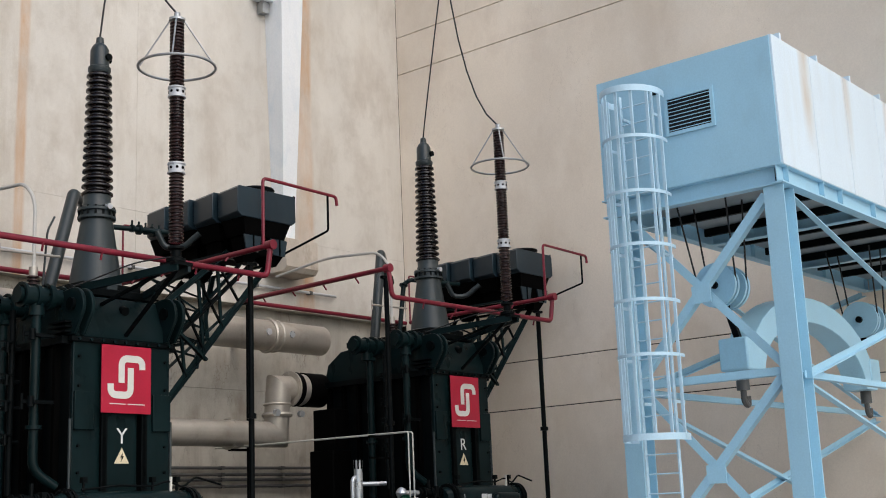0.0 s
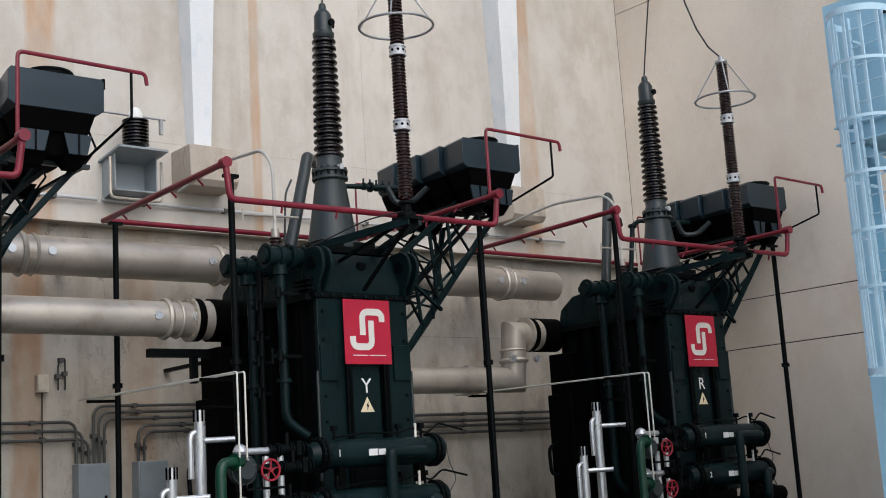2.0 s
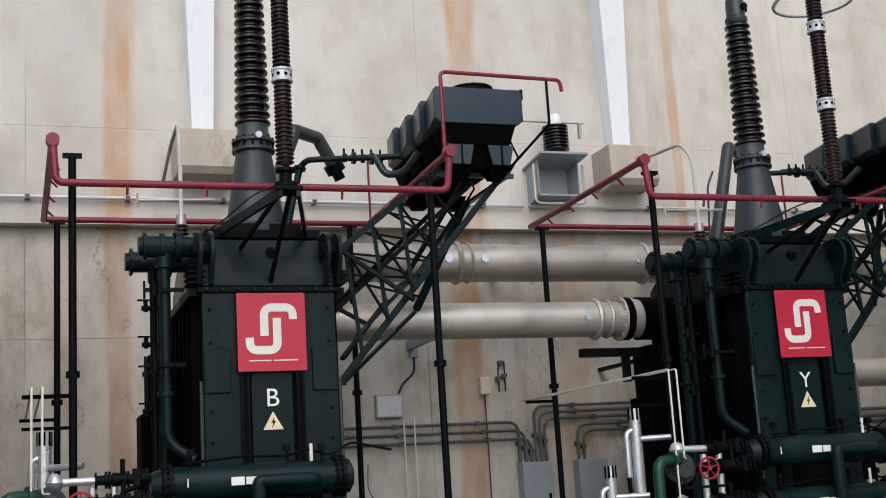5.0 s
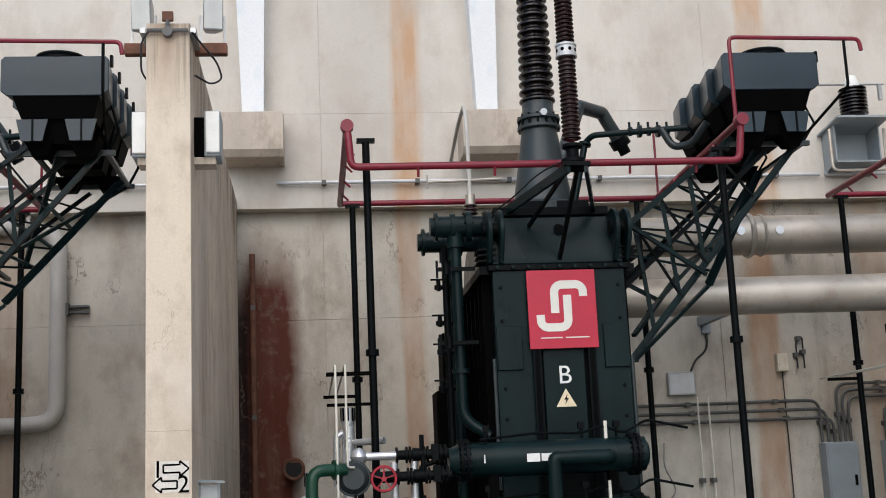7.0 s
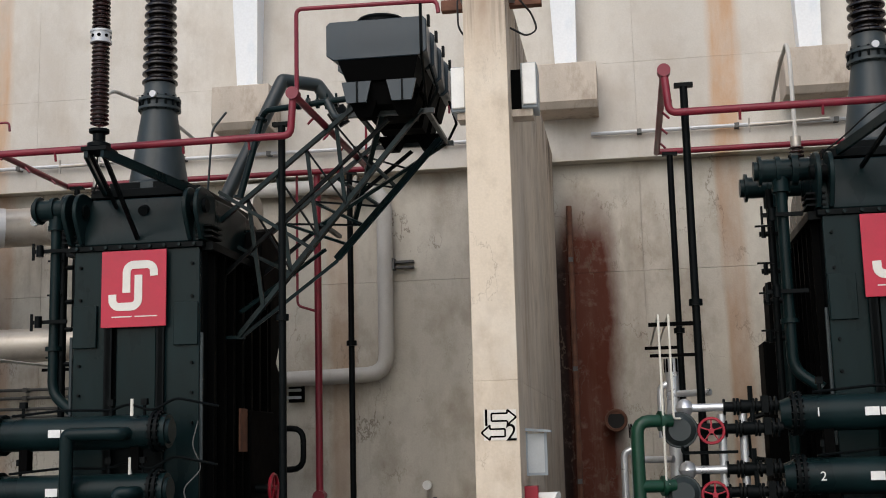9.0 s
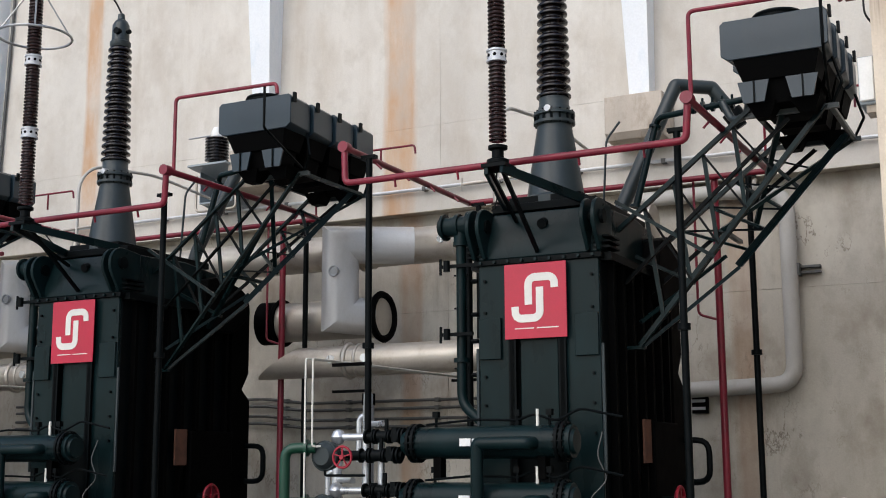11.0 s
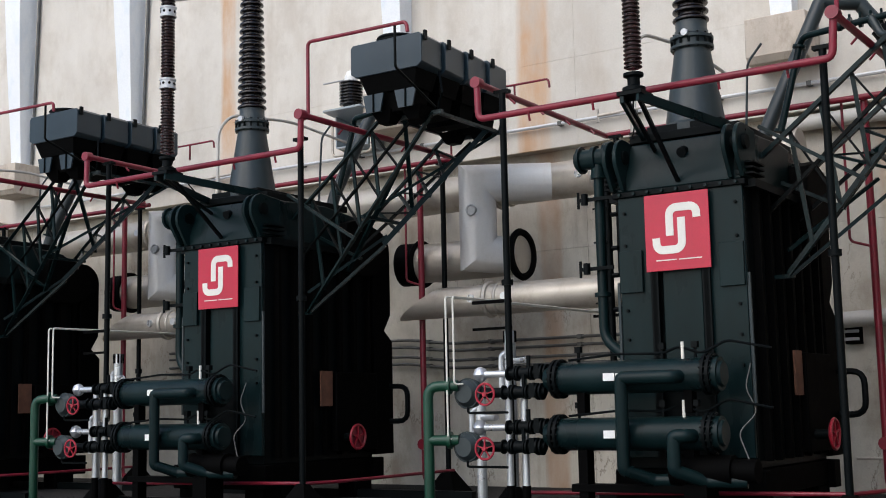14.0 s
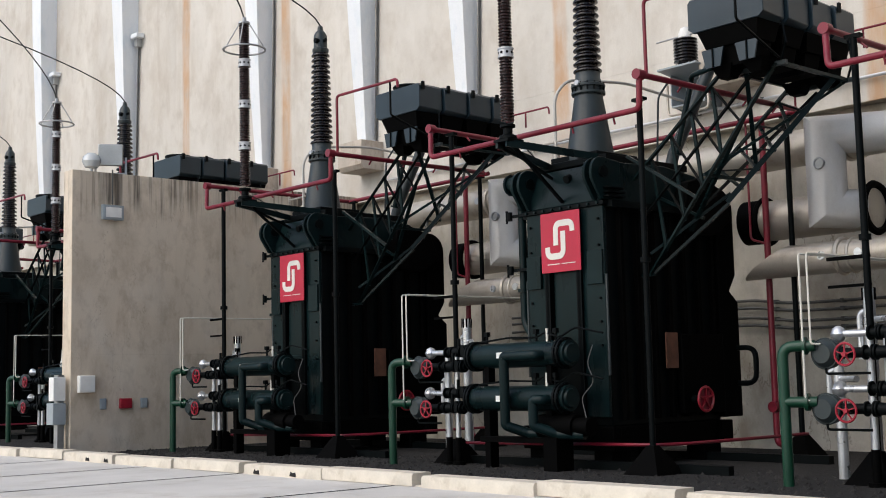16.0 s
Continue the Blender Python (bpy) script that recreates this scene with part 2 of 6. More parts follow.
white_mat = mat("white_plate", (0.78, 0.78, 0.75), 0.5, vary=0.08, scale=5, grain=50, bump=0.03)
logo_mat = mat("logo_white", (0.7, 0.69, 0.63), 0.5, vary=0.06, scale=4, grain=40, bump=0.03)
pale_ground = mat("worn_white_paint", (0.66, 0.63, 0.57), 0.7, vary=0.15, scale=6, grain=50, bump=0.05, dirt=(0.5, 0.44, 0.36), dirt_amount=0.8)
yellow_mat = mat("warning_cream", (0.78, 0.66, 0.45), 0.5, vary=0.08, scale=5, grain=50, bump=0.0)
# black parts, and the shade painted on tank sides and cooler undersides
black_mat = mat("black_paint_and_shade", (0.001, 0.001, 0.001), 0.7, vary=0.2, scale=5, grain=60, bump=0.05, spec=0.04)
green_pipe = mat("green_pipe_paint", (0.004, 0.042, 0.022), 0.35, vary=0.25, scale=3, grain=60, bump=0.05)
duct_mat = mat("duct_aluminium", (0.52, 0.475, 0.41), 0.38, metal=0.5, vary=0.2, scale=1.2, grain=40, bump=0.06, dirt=(0.27, 0.2, 0.14), dirt_amount=0.55)
silver_mat = mat("bright_aluminium", (0.68, 0.7, 0.72), 0.3, metal=0.7, vary=0.12, scale=3, grain=60, bump=0.05)
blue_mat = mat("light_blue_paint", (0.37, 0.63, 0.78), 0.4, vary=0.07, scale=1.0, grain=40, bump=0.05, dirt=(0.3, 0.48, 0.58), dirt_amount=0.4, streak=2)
ladder_blue = mat("ladder_blue_paint", (0.5, 0.7, 0.82), 0.45, vary=0.08, scale=3.0, grain=40, bump=0.05, dirt=(0.4, 0.52, 0.58), dirt_amount=0.4)
dull_alu = mat("dull_aluminium", (0.6, 0.59, 0.57), 0.5, metal=0.25, vary=0.08, scale=1.2, grain=40, bump=0.05, dirt=(0.4, 0.36, 0.3), dirt_amount=0.35, streak=2)
# paler than blue_mat: brightness of the lit long side put into the colour
lit_blue = mat("lit_blue_sheet", (0.68, 0.8, 0.88), 0.45, vary=0.05, scale=0.8, grain=40, bump=0.05, dirt=(0.55, 0.6, 0.6), dirt_amount=0.4, streak=5)
band(lit_blue, 1.0, 0.13, 6.3, 8.6, (0.5, 0.36, 0.2), 0.75, 0.7)
band(lit_blue, 2.5, 0.1, 6.5, 8.6, (0.5, 0.38, 0.24), 0.6, 0.7)
band(lit_blue, 4.1, 0.08, 6.5, 8.6, (0.5, 0.38, 0.24), 0.5, 0.7)
conduit_mat = mat("conduit_grey", (0.1, 0.1, 0.095), 0.5, metal=0.2, vary=0.2, scale=4, grain=60, bump=0.05)
cab_mat = mat("cabinet_grey", (0.3, 0.34, 0.36), 0.45, vary=0.1, scale=2, grain=60, bump=0.04, dirt=(0.22, 0.22, 0.21), dirt_amount=0.4)
pipe_grey = mat("weathered_grey_paint", (0.5, 0.485, 0.45), 0.6, vary=0.15, scale=1.5, grain=50, bump=0.08, dirt=(0.35, 0.3, 0.24), dirt_amount=0.5, streak=2)
rust_mat = mat("rusty_steel", (0.14, 0.06, 0.035), 0.8, vary=0.4, scale=5, grain=60, bump=0.3)
cable_mat = mat("black_cable", (0.02, 0.02, 0.02), 0.6, vary=0.2, scale=5, grain=60, bump=0.0)
white_tube = mat("white_tube", (0.7, 0.68, 0.6), 0.5, vary=0.1, scale=5, grain=50, bump=0.0)
# near-black for openings, with their inner shade put into the colour
hole_mat = mat("dark_opening", (0.015, 0.014, 0.013), 0.9, vary=0.2, scale=3, grain=60, bump=0.0)
glass_mat = mat("lamp_glass", (0.55, 0.58, 0.58), 0.12, vary=0.1, scale=4, grain=50, bump=0.0, coat=0.6)


# ---- geometry helpers ----
class Geo:
    """Collects vertices and faces of one mesh."""

    def __init__(self):
        self.v, self.f, self.cuts = [], [], []

    def add(self, vs, fs):
        k = len(self.v)
        self.cuts.append((k, len(self.f)))
        self.v += [tuple(p) for p in vs]
        self.f += [tuple(i + k for i in q) for q in fs]
        return self

    def box(self, x0, x1, y0, y1, z0, z1):
        return self.hexa([(x0, y0, z0), (x1, y0, z0), (x1, y1, z0), (x0, y1, z0), (x0, y0, z1), (x1, y0, z1), (x1, y1, z1), (x0, y1, z1)])

    def hexa(self, p):
        return self.add(p, [(3, 2, 1, 0), (4, 5, 6, 7), (0, 1, 5, 4), (1, 2, 6, 5), (2, 3, 7, 6), (3, 0, 4, 7)])

    def bar(self, a, b, w, h=None, up=(0, 0, 1)):
        """A straight square bar from a to b."""
        h = h or w
        a, b = Vector(a), Vector(b)
        d = (b - a).normalized()
        u = Vector(up)
        if abs(d.dot(u)) > 0.95:
            u = Vector((0, 1, 0))
        s = d.cross(u).normalized() * (w / 2)
        t = s.cross(d).normalized() * (h / 2)
        return self.hexa([a - s - t, a + s - t, a + s + t, a - s + t, b - s - t, b + s - t, b + s + t, b - s + t])

    def angle_bar(self, a, b, w, th=0.012, up=(0, 0, 1)):
        """An L-section from a to b."""
        a, b = Vector(a), Vector(b)
        d = (b - a).normalized()
        u = Vector(up)
        if abs(d.dot(u)) > 0.95:
            u = Vector((0, 1, 0))
        s = d.cross(u).normalized()
        t = s.cross(d).normalized()
        self.bar(a + s * (w / 2), b + s * (w / 2), w, th, up=t)
        return self.bar(a + t * (w / 2), b + t * (w / 2), th, w, up=t)

    def cyl(self, a, b, r, n=16, r2=None, caps=True):
        a, b = Vector(a), Vector(b)
        r2 = r if r2 is None else r2
        d = (b - a).normalized()
        u = Vector((0, 0, 1)) if abs(d.z) < 0.9 else Vector((1, 0, 0))
        s = d.cross(u).normalized()
        t = s.cross(d)
        vs = []
        for c, q in ((a, r), (b, r2)):
            vs += [c + (s * math.cos(2 * math.pi * i / n) + t * math.sin(2 * math.pi * i / n)) * q for i in range(n)]
        fs = [(i, n + i, n + (i + 1) % n, (i + 1) % n) for i in range(n)]
        if caps:
            fs += [tuple(range(n)), tuple(range(2 * n - 1, n - 1, -1))]
        return self.add(vs, fs)

    def lathe(self, prof, c=(0, 0, 0), n=20):
        """Turn a profile of (radius, height) about the upright axis through c."""
        vs, fs, m = [], [], len(prof)
        for r, z in prof:
            vs += [(c[0] + r * math.cos(2 * math.pi * i / n), c[1] + r * math.sin(2 * math.pi * i / n), c[2] + z) for i in range(n)]
        for j in range(m - 1):
            fs += [(j * n + i, j * n + (i + 1) % n, (j + 1) * n + (i + 1) % n, (j + 1) * n + i) for i in range(n)]
        fs += [tuple(range(n - 1, -1, -1)), tuple((m - 1) * n + i for i in range(n))]
        return self.add(vs, fs)

    def tube(self, pts, r, n=8, bend=None, closed=False):
        """Sweep a round section along a path with rounded corners."""
        P = [Vector(p) for p in pts]
        bend = r * 2.2 if bend is None else bend
        Q = [P[0]]
        for i in range(1, len(P) - 1):
            a, b = (P[i - 1] - P[i]), (P[i + 1] - P[i])
            k = min(bend, a.length * 0.45, b.length * 0.45)
            p0, p2 = P[i] + a.normalized() * k, P[i] + b.normalized() * k
            for s in (0, 0.25, 0.5, 0.75, 1):
                Q.append(p0 * (1 - s) ** 2 + P[i] * 2 * s * (1 - s) + p2 * s * s)
        Q.append(P[-1])
        vs, fs = [], []
        ref = None
        for i, p in enumerate(Q):
            d = (Q[min(i + 1, len(Q) - 1)] - Q[max(i - 1, 0)]).normalized()
            if ref is None:
                ref = d.orthogonal().normalized()
            ref = (ref - d * ref.dot(d)).normalized()
            t = d.cross(ref)
            vs += [p + (ref * math.cos(2 * math.pi * j / n) + t * math.sin(2 * math.pi * j / n)) * r for j in range(n)]
        for i in range(len(Q) - 1):
            fs += [(i * n + j, i * n + (j + 1) % n, (i + 1) * n + (j + 1) % n, (i + 1) * n + j) for j in range(n)]
        fs += [tuple(range(n - 1, -1, -1)), tuple((len(Q) - 1) * n + j for j in range(n))]
        return self.add(vs, fs)

    def mitred(self, pts, r, n=24):
        """A round tube whose corners are cut and joined at half the angle."""
        P = [Vector(p) for p in pts]
        ref = (P[1] - P[0]).normalized().orthogonal().normalized()
        t = (P[1] - P[0]).normalized().cross(ref)
        ringv = [P[0] + (ref * math.cos(2 * math.pi * j / n) + t * math.sin(2 * math.pi * j / n)) * r for j in range(n)]
        vs = list(ringv)
        for i in range(1, len(P)):
            d = (P[i] - P[i - 1]).normalized()
            nrm = (d + (P[i + 1] - P[i]).normalized()).normalized() if i + 1 < len(P) else d
            ringv = [q + d * ((P[i] - q).dot(nrm) / d.dot(nrm)) for q in ringv]
            vs += ringv
        fs = []
        for i in range(len(P) - 1):
            fs += [(i * n + j, i * n + (j + 1) % n, (i + 1) * n + (j + 1) % n, (i + 1) * n + j) for j in range(n)]
        fs += [tuple(range(n - 1, -1, -1)), tuple((len(P) - 1) * n + j for j in range(n))]
        return self.add(vs, fs)

    def ring(self, c, R, r, axis="z", n=28, m=6):
        vs, fs = [], []
        for i in range(n):
            a = 2 * math.pi * i / n
            for j in range(m):
                b = 2 * math.pi * j / m
                q = R + r * math.cos(b)
                p = (q * math.cos(a), q * math.sin(a), r * math.sin(b))
                p = {"z": p, "y": (p[0], p[2], p[1]), "x": (p[2], p[0], p[1])}[axis]
                vs.append((c[0] + p[0], c[1] + p[1], c[2] + p[2]))
        for i in range(n):
            fs += [(i * m + j, ((i + 1) % n) * m + j, ((i + 1) % n) * m + (j + 1) % m, i * m + (j + 1) % m) for j in range(m)]
        return self.add(vs, fs)

    def slab(self, poly, axis, a, b):
        """Extrude a flat outline along an axis from a to b. Outline pairs are (x, z) for y, (y, z) for x, (x, y) for z."""
        def place(p, k):
            return {"y": (p[0], k, p[1]), "x": (k, p[0], p[1]), "z": (p[0], p[1], k)}[axis]
        n = len(poly)
        vs = [place(p, a) for p in poly] + [place(p, b) for p in poly]
        fs = [tuple(range(n)), tuple(range(2 * n - 1, n - 1, -1))] + [(i, n + i, n + (i + 1) % n, (i + 1) % n) for i in range(n)]
        return self.add(vs, fs)

    def prism(self, a, b, prof, s, t):
        """Extrude an outline, given in the directions s and t, from a to b."""
        a, b, n = Vector(a), Vector(b), len(prof)
        vs = [c + s * p[0] + t * p[1] for c in (a, b) for p in prof]
        fs = [tuple(range(n)), tuple(range(2 * n - 1, n - 1, -1))] + [(i, n + i, n + (i + 1) % n, (i + 1) % n) for i in range(n)]
        return self.add(vs, fs)

    def strip(self, pts, z, w, h):
        """A flat upright strip bent along a plan line."""
        P = [Vector((p[0], p[1], z)) for p in pts]
        vs, fs = [], []
        for i, p in enumerate(P):
            d = (P[min(i + 1, len(P) - 1)] - P[max(i - 1, 0)]).normalized()
            s = Vector((-d.y, d.x, 0)) * (w / 2)
            u = Vector((0, 0, h / 2))
            vs += [p - s - u, p + s - u, p + s + u, p - s + u]
        for i in range(len(P) - 1):
            fs += [(4 * i + j, 4 * i + (j + 1) % 4, 4 * i + 4 + (j + 1) % 4, 4 * i + 4 + j) for j in range(4)]
        fs += [(0, 1, 2, 3), tuple(4 * len(P) - 4 + j for j in (3, 2, 1, 0))]
        return self.add(vs, fs)

    def bolts(self, c, R, n, r, h, axis="z"):
        for i in range(n):
            a = 2 * math.pi * i / n
            p = (R * math.cos(a), R * math.sin(a))
            if axis == "z":
                self.cyl((c[0] + p[0], c[1] + p[1], c[2]), (c[0] + p[0], c[1] + p[1], c[2] + h), r, 6)
            else:
                self.cyl((c[0], c[1] + p[0], c[2] + p[1]), (c[0] + h, c[1] + p[0], c[2] + p[1]), r, 6)
        return self

    def mesh(self, name, material, smooth=True):
        me = bpy.data.meshes.new(name)
        me.from_pydata(self.v, [], self.f)
        bm = bmesh.new()
        bm.from_mesh(me)
        bmesh.ops.recalc_face_normals(bm, faces=bm.faces)
        bm.to_mesh(me)
        bm.free()
        if smooth:
            me.shade_smooth()
            me.set_sharp_from_angle(angle=radians(38))
        me.materials.append(material)
        return me


SPLIT = {"fin_stack": "cooling_fin", "end_cap": "end_cap", "flange": "flange", "white_tag": "white_tag", "caption_bar": "caption_bar", "clamp": "clamp",
         "collar": "collar", "bracket": "bracket", "standoff": "standoff", "tube_bracket": "tube_bracket", "nozzle": "nozzle", "hanger": "hanger", "louvre_frame": "louvre_frame",
         "inspection_cap": "inspection_cap", "bellows": "bellows", "support_leg": "support_leg", "valve_disc": "valve_disc", "valve": "valve"}


def part(name, geo, material, parent, label="", bevel=0.0):
    if name in SPLIT and len(geo.cuts) > 1:
        ends = geo.cuts[1:] + [(len(geo.v), len(geo.f))]
        for (v0, f0), (v1, f1) in zip(geo.cuts, ends):
            g = Geo().add(geo.v[v0:v1], [tuple(i - v0 for i in q) for q in geo.f[f0:f1]])
            last = part(SPLIT[name], g, material, parent, label, bevel)
        return last
    if name == "bolts":
        ob = new(name, geo.mesh(name, material))
        ob.parent = parent
        return tagged(ob, label, "", "", "stuff")
    ob = new(name, geo.mesh(name, material))
    ob.parent = parent
    if bevel:
        mod = ob.modifiers.new("bevel", "BEVEL")
        mod.width, mod.segments, mod.limit_method, mod.angle_limit = bevel, 2, "ANGLE", radians(50)
    return tagged(ob, label)


def thing(name, label, category, at=(0, 0, 0), group="", kind=""):
    ob = new(name)
    ob.empty_display_size = 0.2
    ob.matrix_basis = Matrix.Translation(at)
    return tagged(ob, label, category, group, kind)


def structure(name, geo, material, label, category, bevel=0.0):
    ob = part(name, geo, material, None, "", bevel)
    return tagged(ob, label, category, "", "structure")


def text_mesh(body, size, depth=0.002):
    cu = bpy.data.curves.new("text", "FONT")
    cu.body, cu.size, cu.extrude = body, size, depth
    cu.align_x, cu.align_y = "CENTER", "CENTER"
    ob = bpy.data.objects.new("text", cu)
    scene.collection.objects.link(ob)
    dg = bpy.context.evaluated_depsgraph_get()
    me = bpy.data.meshes.new_from_object(ob.evaluated_get(dg))
    bpy.data.objects.remove(ob)
    return me


# ---- the setting ----
UX = {"R": 20.23, "Y": 11.80, "B": 3.46, "L1": -6.56, "L2": -14.97, "L3": -23.16, "K1": -32.85, "K2": -41.2, "K3": -49.5}
UY = 16.74
WALL, LOW, EAST = 22.25, 22.55, 24.75

structure("ground", Geo().add([(-400, -400, 0), (400, -400, 0), (400, 400, 0), (-400, 400, 0)], [(0, 1, 2, 3)]), concrete_yard,
          "pale concrete yard with fine joints in front of the transformers", "ground")
g = Geo()
for x in (-42.4, -38.6, -34.7, -30.8, -26.9, -23.0, -19.6, -15.2, -11.2, -7.3, -3.4, 0.5, 4.4, 8.3, 12.2, 16.1):
    g.add([(x - 0.04, -30, 0.004), (x + 0.04, -30, 0.004), (x + 0.04, 13.1, 0.004), (x - 0.04, 13.1, 0.004)], [(0, 1, 2, 3)])
structure("trim_yard_joint", g, black_mat, "dark filled joints across the concrete yard", "floor joint")
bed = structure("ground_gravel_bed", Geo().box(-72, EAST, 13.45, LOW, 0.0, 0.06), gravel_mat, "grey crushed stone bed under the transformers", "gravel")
rng = random.Random(3)
g = Geo()
for i in range(2600):
    x, y, s = rng.uniform(-30, -4), rng.uniform(13.5, 17.5), rng.uniform(0.02, 0.05)
    c = Vector((x, y, 0.06))
    q = [c + Vector((rng.uniform(-1, 1), rng.uniform(-1, 1), 0)) * s * 0.3 + Vector(d) * s for d in ((1, 0, 0), (0, 1, 0), (-1, 0, 0), (0, -1, 0), (0.1, 0, 0.9), (0, 0, -0.4))]
    g.add(q, [(0, 1, 4), (1, 2, 4), (2, 3, 4), (3, 0, 4), (1, 0, 5), (2, 1, 5), (3, 2, 5), (0, 3, 5)])
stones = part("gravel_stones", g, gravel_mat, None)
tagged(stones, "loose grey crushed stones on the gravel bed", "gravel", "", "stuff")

# main wall: upper panels bay by bay, lower recessed wall, ledge
g = Geo().box(-72.0, EAST + 0.6, WALL + 0.06, WALL + 1.2, 6.62, 24)
north = structure("wall_north", g, concrete_low, "tall beige painted concrete wall with rust run-down stains", "wall")
edges = [-72.0, -45.6, -37.3, -29.6, -27.3, -19.1, -10.8, -2.4, 0.4, 7.6, 16.0, EAST]
for x0, x1 in zip(edges, edges[1:]):
    for z0, z1 in ((6.62, 8.36), (8.36, 24.0)):
        part("panel", Geo().box(x0 + 0.002, x1 - 0.002, WALL, WALL + 0.1, z0 + 0.002, z1 - 0.002), concrete_up, north)
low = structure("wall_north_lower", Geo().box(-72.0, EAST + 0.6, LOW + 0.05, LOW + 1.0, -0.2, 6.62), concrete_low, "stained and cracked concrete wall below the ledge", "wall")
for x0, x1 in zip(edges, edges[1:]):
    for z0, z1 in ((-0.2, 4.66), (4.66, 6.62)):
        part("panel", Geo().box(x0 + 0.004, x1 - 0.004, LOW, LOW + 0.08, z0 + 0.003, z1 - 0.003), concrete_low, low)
east = structure("wall_east", Geo().box(EAST + 0.06, EAST + 1.2, -10, WALL + 1, -0.2, 24), hole_mat, "tall tan concrete end wall with thin horizontal joints", "wall")
zs = [-0.2, 4.09, 5.26, 13.67, 14.77, 24]
for z0, z1 in zip(zs, zs[1:]):
    part("panel", Geo().box(EAST, EAST + 0.1, -10, WALL - 0.012, z0 + 0.012, z1 - 0.012), east_mat, east)

# white tapered fins on concrete corbels
FINS = (20.2, 11.74, 3.4, -0.78, -6.58, -14.85, -23.0, -27.2, -32.4, -41.3, -48.4, -56.5)


def fin(x):
    t = thing("wall_fin", "white tapered fin rising from a concrete corbel on the wall", "wall fin", (x, WALL, 8.16), "white fins along the wall")
    lv = ((8.16, 0.19, 0.18, 0.34), (11.2, 0.3, 0.24, 0.5), (16.0, 0.45, 0.36, 0.68), (24.0, 0.52, 0.44, 0.8))
    g = Geo()
    for (z0, a0, h0, d0), (z1, a1, h1, d1) in zip(lv, lv[1:]):
        z0, z1 = z0 - 8.16, z1 - 8.16
        g.hexa([(-a0, -d0, z0), (h0, -d0, z0), (h0, 0, z0), (-a0, 0, z0), (-a1, -d1, z1), (h1, -d1, z1), (h1, 0, z1), (-a1, 0, z1)])
    part("shaft", g, white_fin, t)
    for s in ((-1,) if x > 0 else (1,)):
        if x < -20:
            # dark tube added for the shaded strip along the fin's side
            part("side_shade_tube", Geo().tube([(s * 0.5, -0.06, 5.85), (s * 0.44, -0.06, 4.0), (s * 0.27, -0.06, 0.1)], 0.035, 8), conduit_mat, t, "dark tube beside the fin standing in for its shaded side")
        part("cap", Geo().box(s * 0.62 - 0.24, s * 0.62 + 0.24, -0.34, -0.02, 6.1, 6.26), white_fin, t, bevel=0.02)
        part("bracket", Geo().box(s * 0.56 - 0.1, s * 0.56 + 0.1, -0.22, -0.01, 5.8, 6.1), grey_metal, t)
    c = thing("corbel", "beige concrete corbel block under a white wall fin", "corbel", (x, WALL, 7.38), "corbels along the wall")
    g = Geo().slab([(0.02, 0.0), (0.0, 0.8), (-0.78, 0.8), (-0.8, 0.12), (-0.7, 0.0)], "x", -0.53, 0.53)
    part("block", g, corbel_mat, c, bevel=0.015)
    return t


for x in FINS:
    fin(x)


def fire_wall(x, name):
    g = Geo().box(x - 0.235, x + 0.235, 13.74, WALL, -0.2, 2.36).box(x - 0.235, x + 0.235, 13.746, WALL, 2.36, 6.78)
    return structure(name, g, concrete_fire, "beige concrete fire wall standing between transformer bays", "fire wall", 0.006)


FW1, FW2 = -1.345, -28.16
fire_wall(FW1, "wall_fire_1")
fire_wall(FW2, "wall_fire_2")

# kerb stones
kerb = structure("kerb_base", Geo().box(-72, EAST - 0.1, 13.2, 13.5, -0.2, 0.02), kerb_mat, "pale concrete kerb along the gravel bed", "kerb")
me = None
x = -71.0
while x < 22:
    L = 2.35
    if me is None:
        me = Geo().slab([(13.12, 0.0), (13.12, 0.15), (13.15, 0.19), (13.5, 0.19), (13.5, 0.0)], "x", 0.0, L).mesh("kerb_stone", kerb_mat)
    ob = new("kerb_stone", me)
    ob.parent = kerb
    ob.matrix_basis = pose(x, rng.uniform(-0.035, 0.035), rng.uniform(-0.012, 0.012), 0, rng.uniform(-0.2, 0.2), rng.uniform(-0.6, 0.6))
    for k in range(rng.choice((0, 0, 1, 2))):
        c = rng.uniform(0.3, 2.0)
        part("chip", Geo().slab([(c, 0.03), (c + 0.2, 0.02), (c + 0.17, 0.1), (c + 0.09, 0.08), (c + 0.04, 0.11)], "y", 13.112, 13.122), hole_mat, ob)
    x += L + 0.1

# conduits and boxes on the lower wall
def wall_conduit(pts, r, label, name="conduit_run", m=None):
    t = thing(name, label, "conduit", pts[0])
    o = Vector(pts[0])
    part("tube", Geo().tube([Vector(p) - o for p in pts], r, 8, 0.22), m or conduit_mat, t)
    g = Geo()
    for a, b in zip(pts, pts[1:]):
        a, b = Vector(a), Vector(b)
        k = max(1, int((b - a).length / 1.6))
        for i in range(k):
            p = a.lerp(b, (i + 0.5) / k) - o
            g.box(p.x - 0.04, p.x + 0.04, p.y - r - 0.008, LOW - o.y, p.z - 0.04, p.z + 0.04)
    part("clamp", g, conduit_mat, t)
    return t


yc = LOW - 0.1
for i, (zr, xr) in enumerate(((2.92, 9.28), (2.76, 9.4), (2.6, 9.52))):
    wall_conduit([(4.4, yc, zr), (xr, yc, zr), (xr, yc, 2.1)], 0.03, "grey steel conduit run along the stained wall")
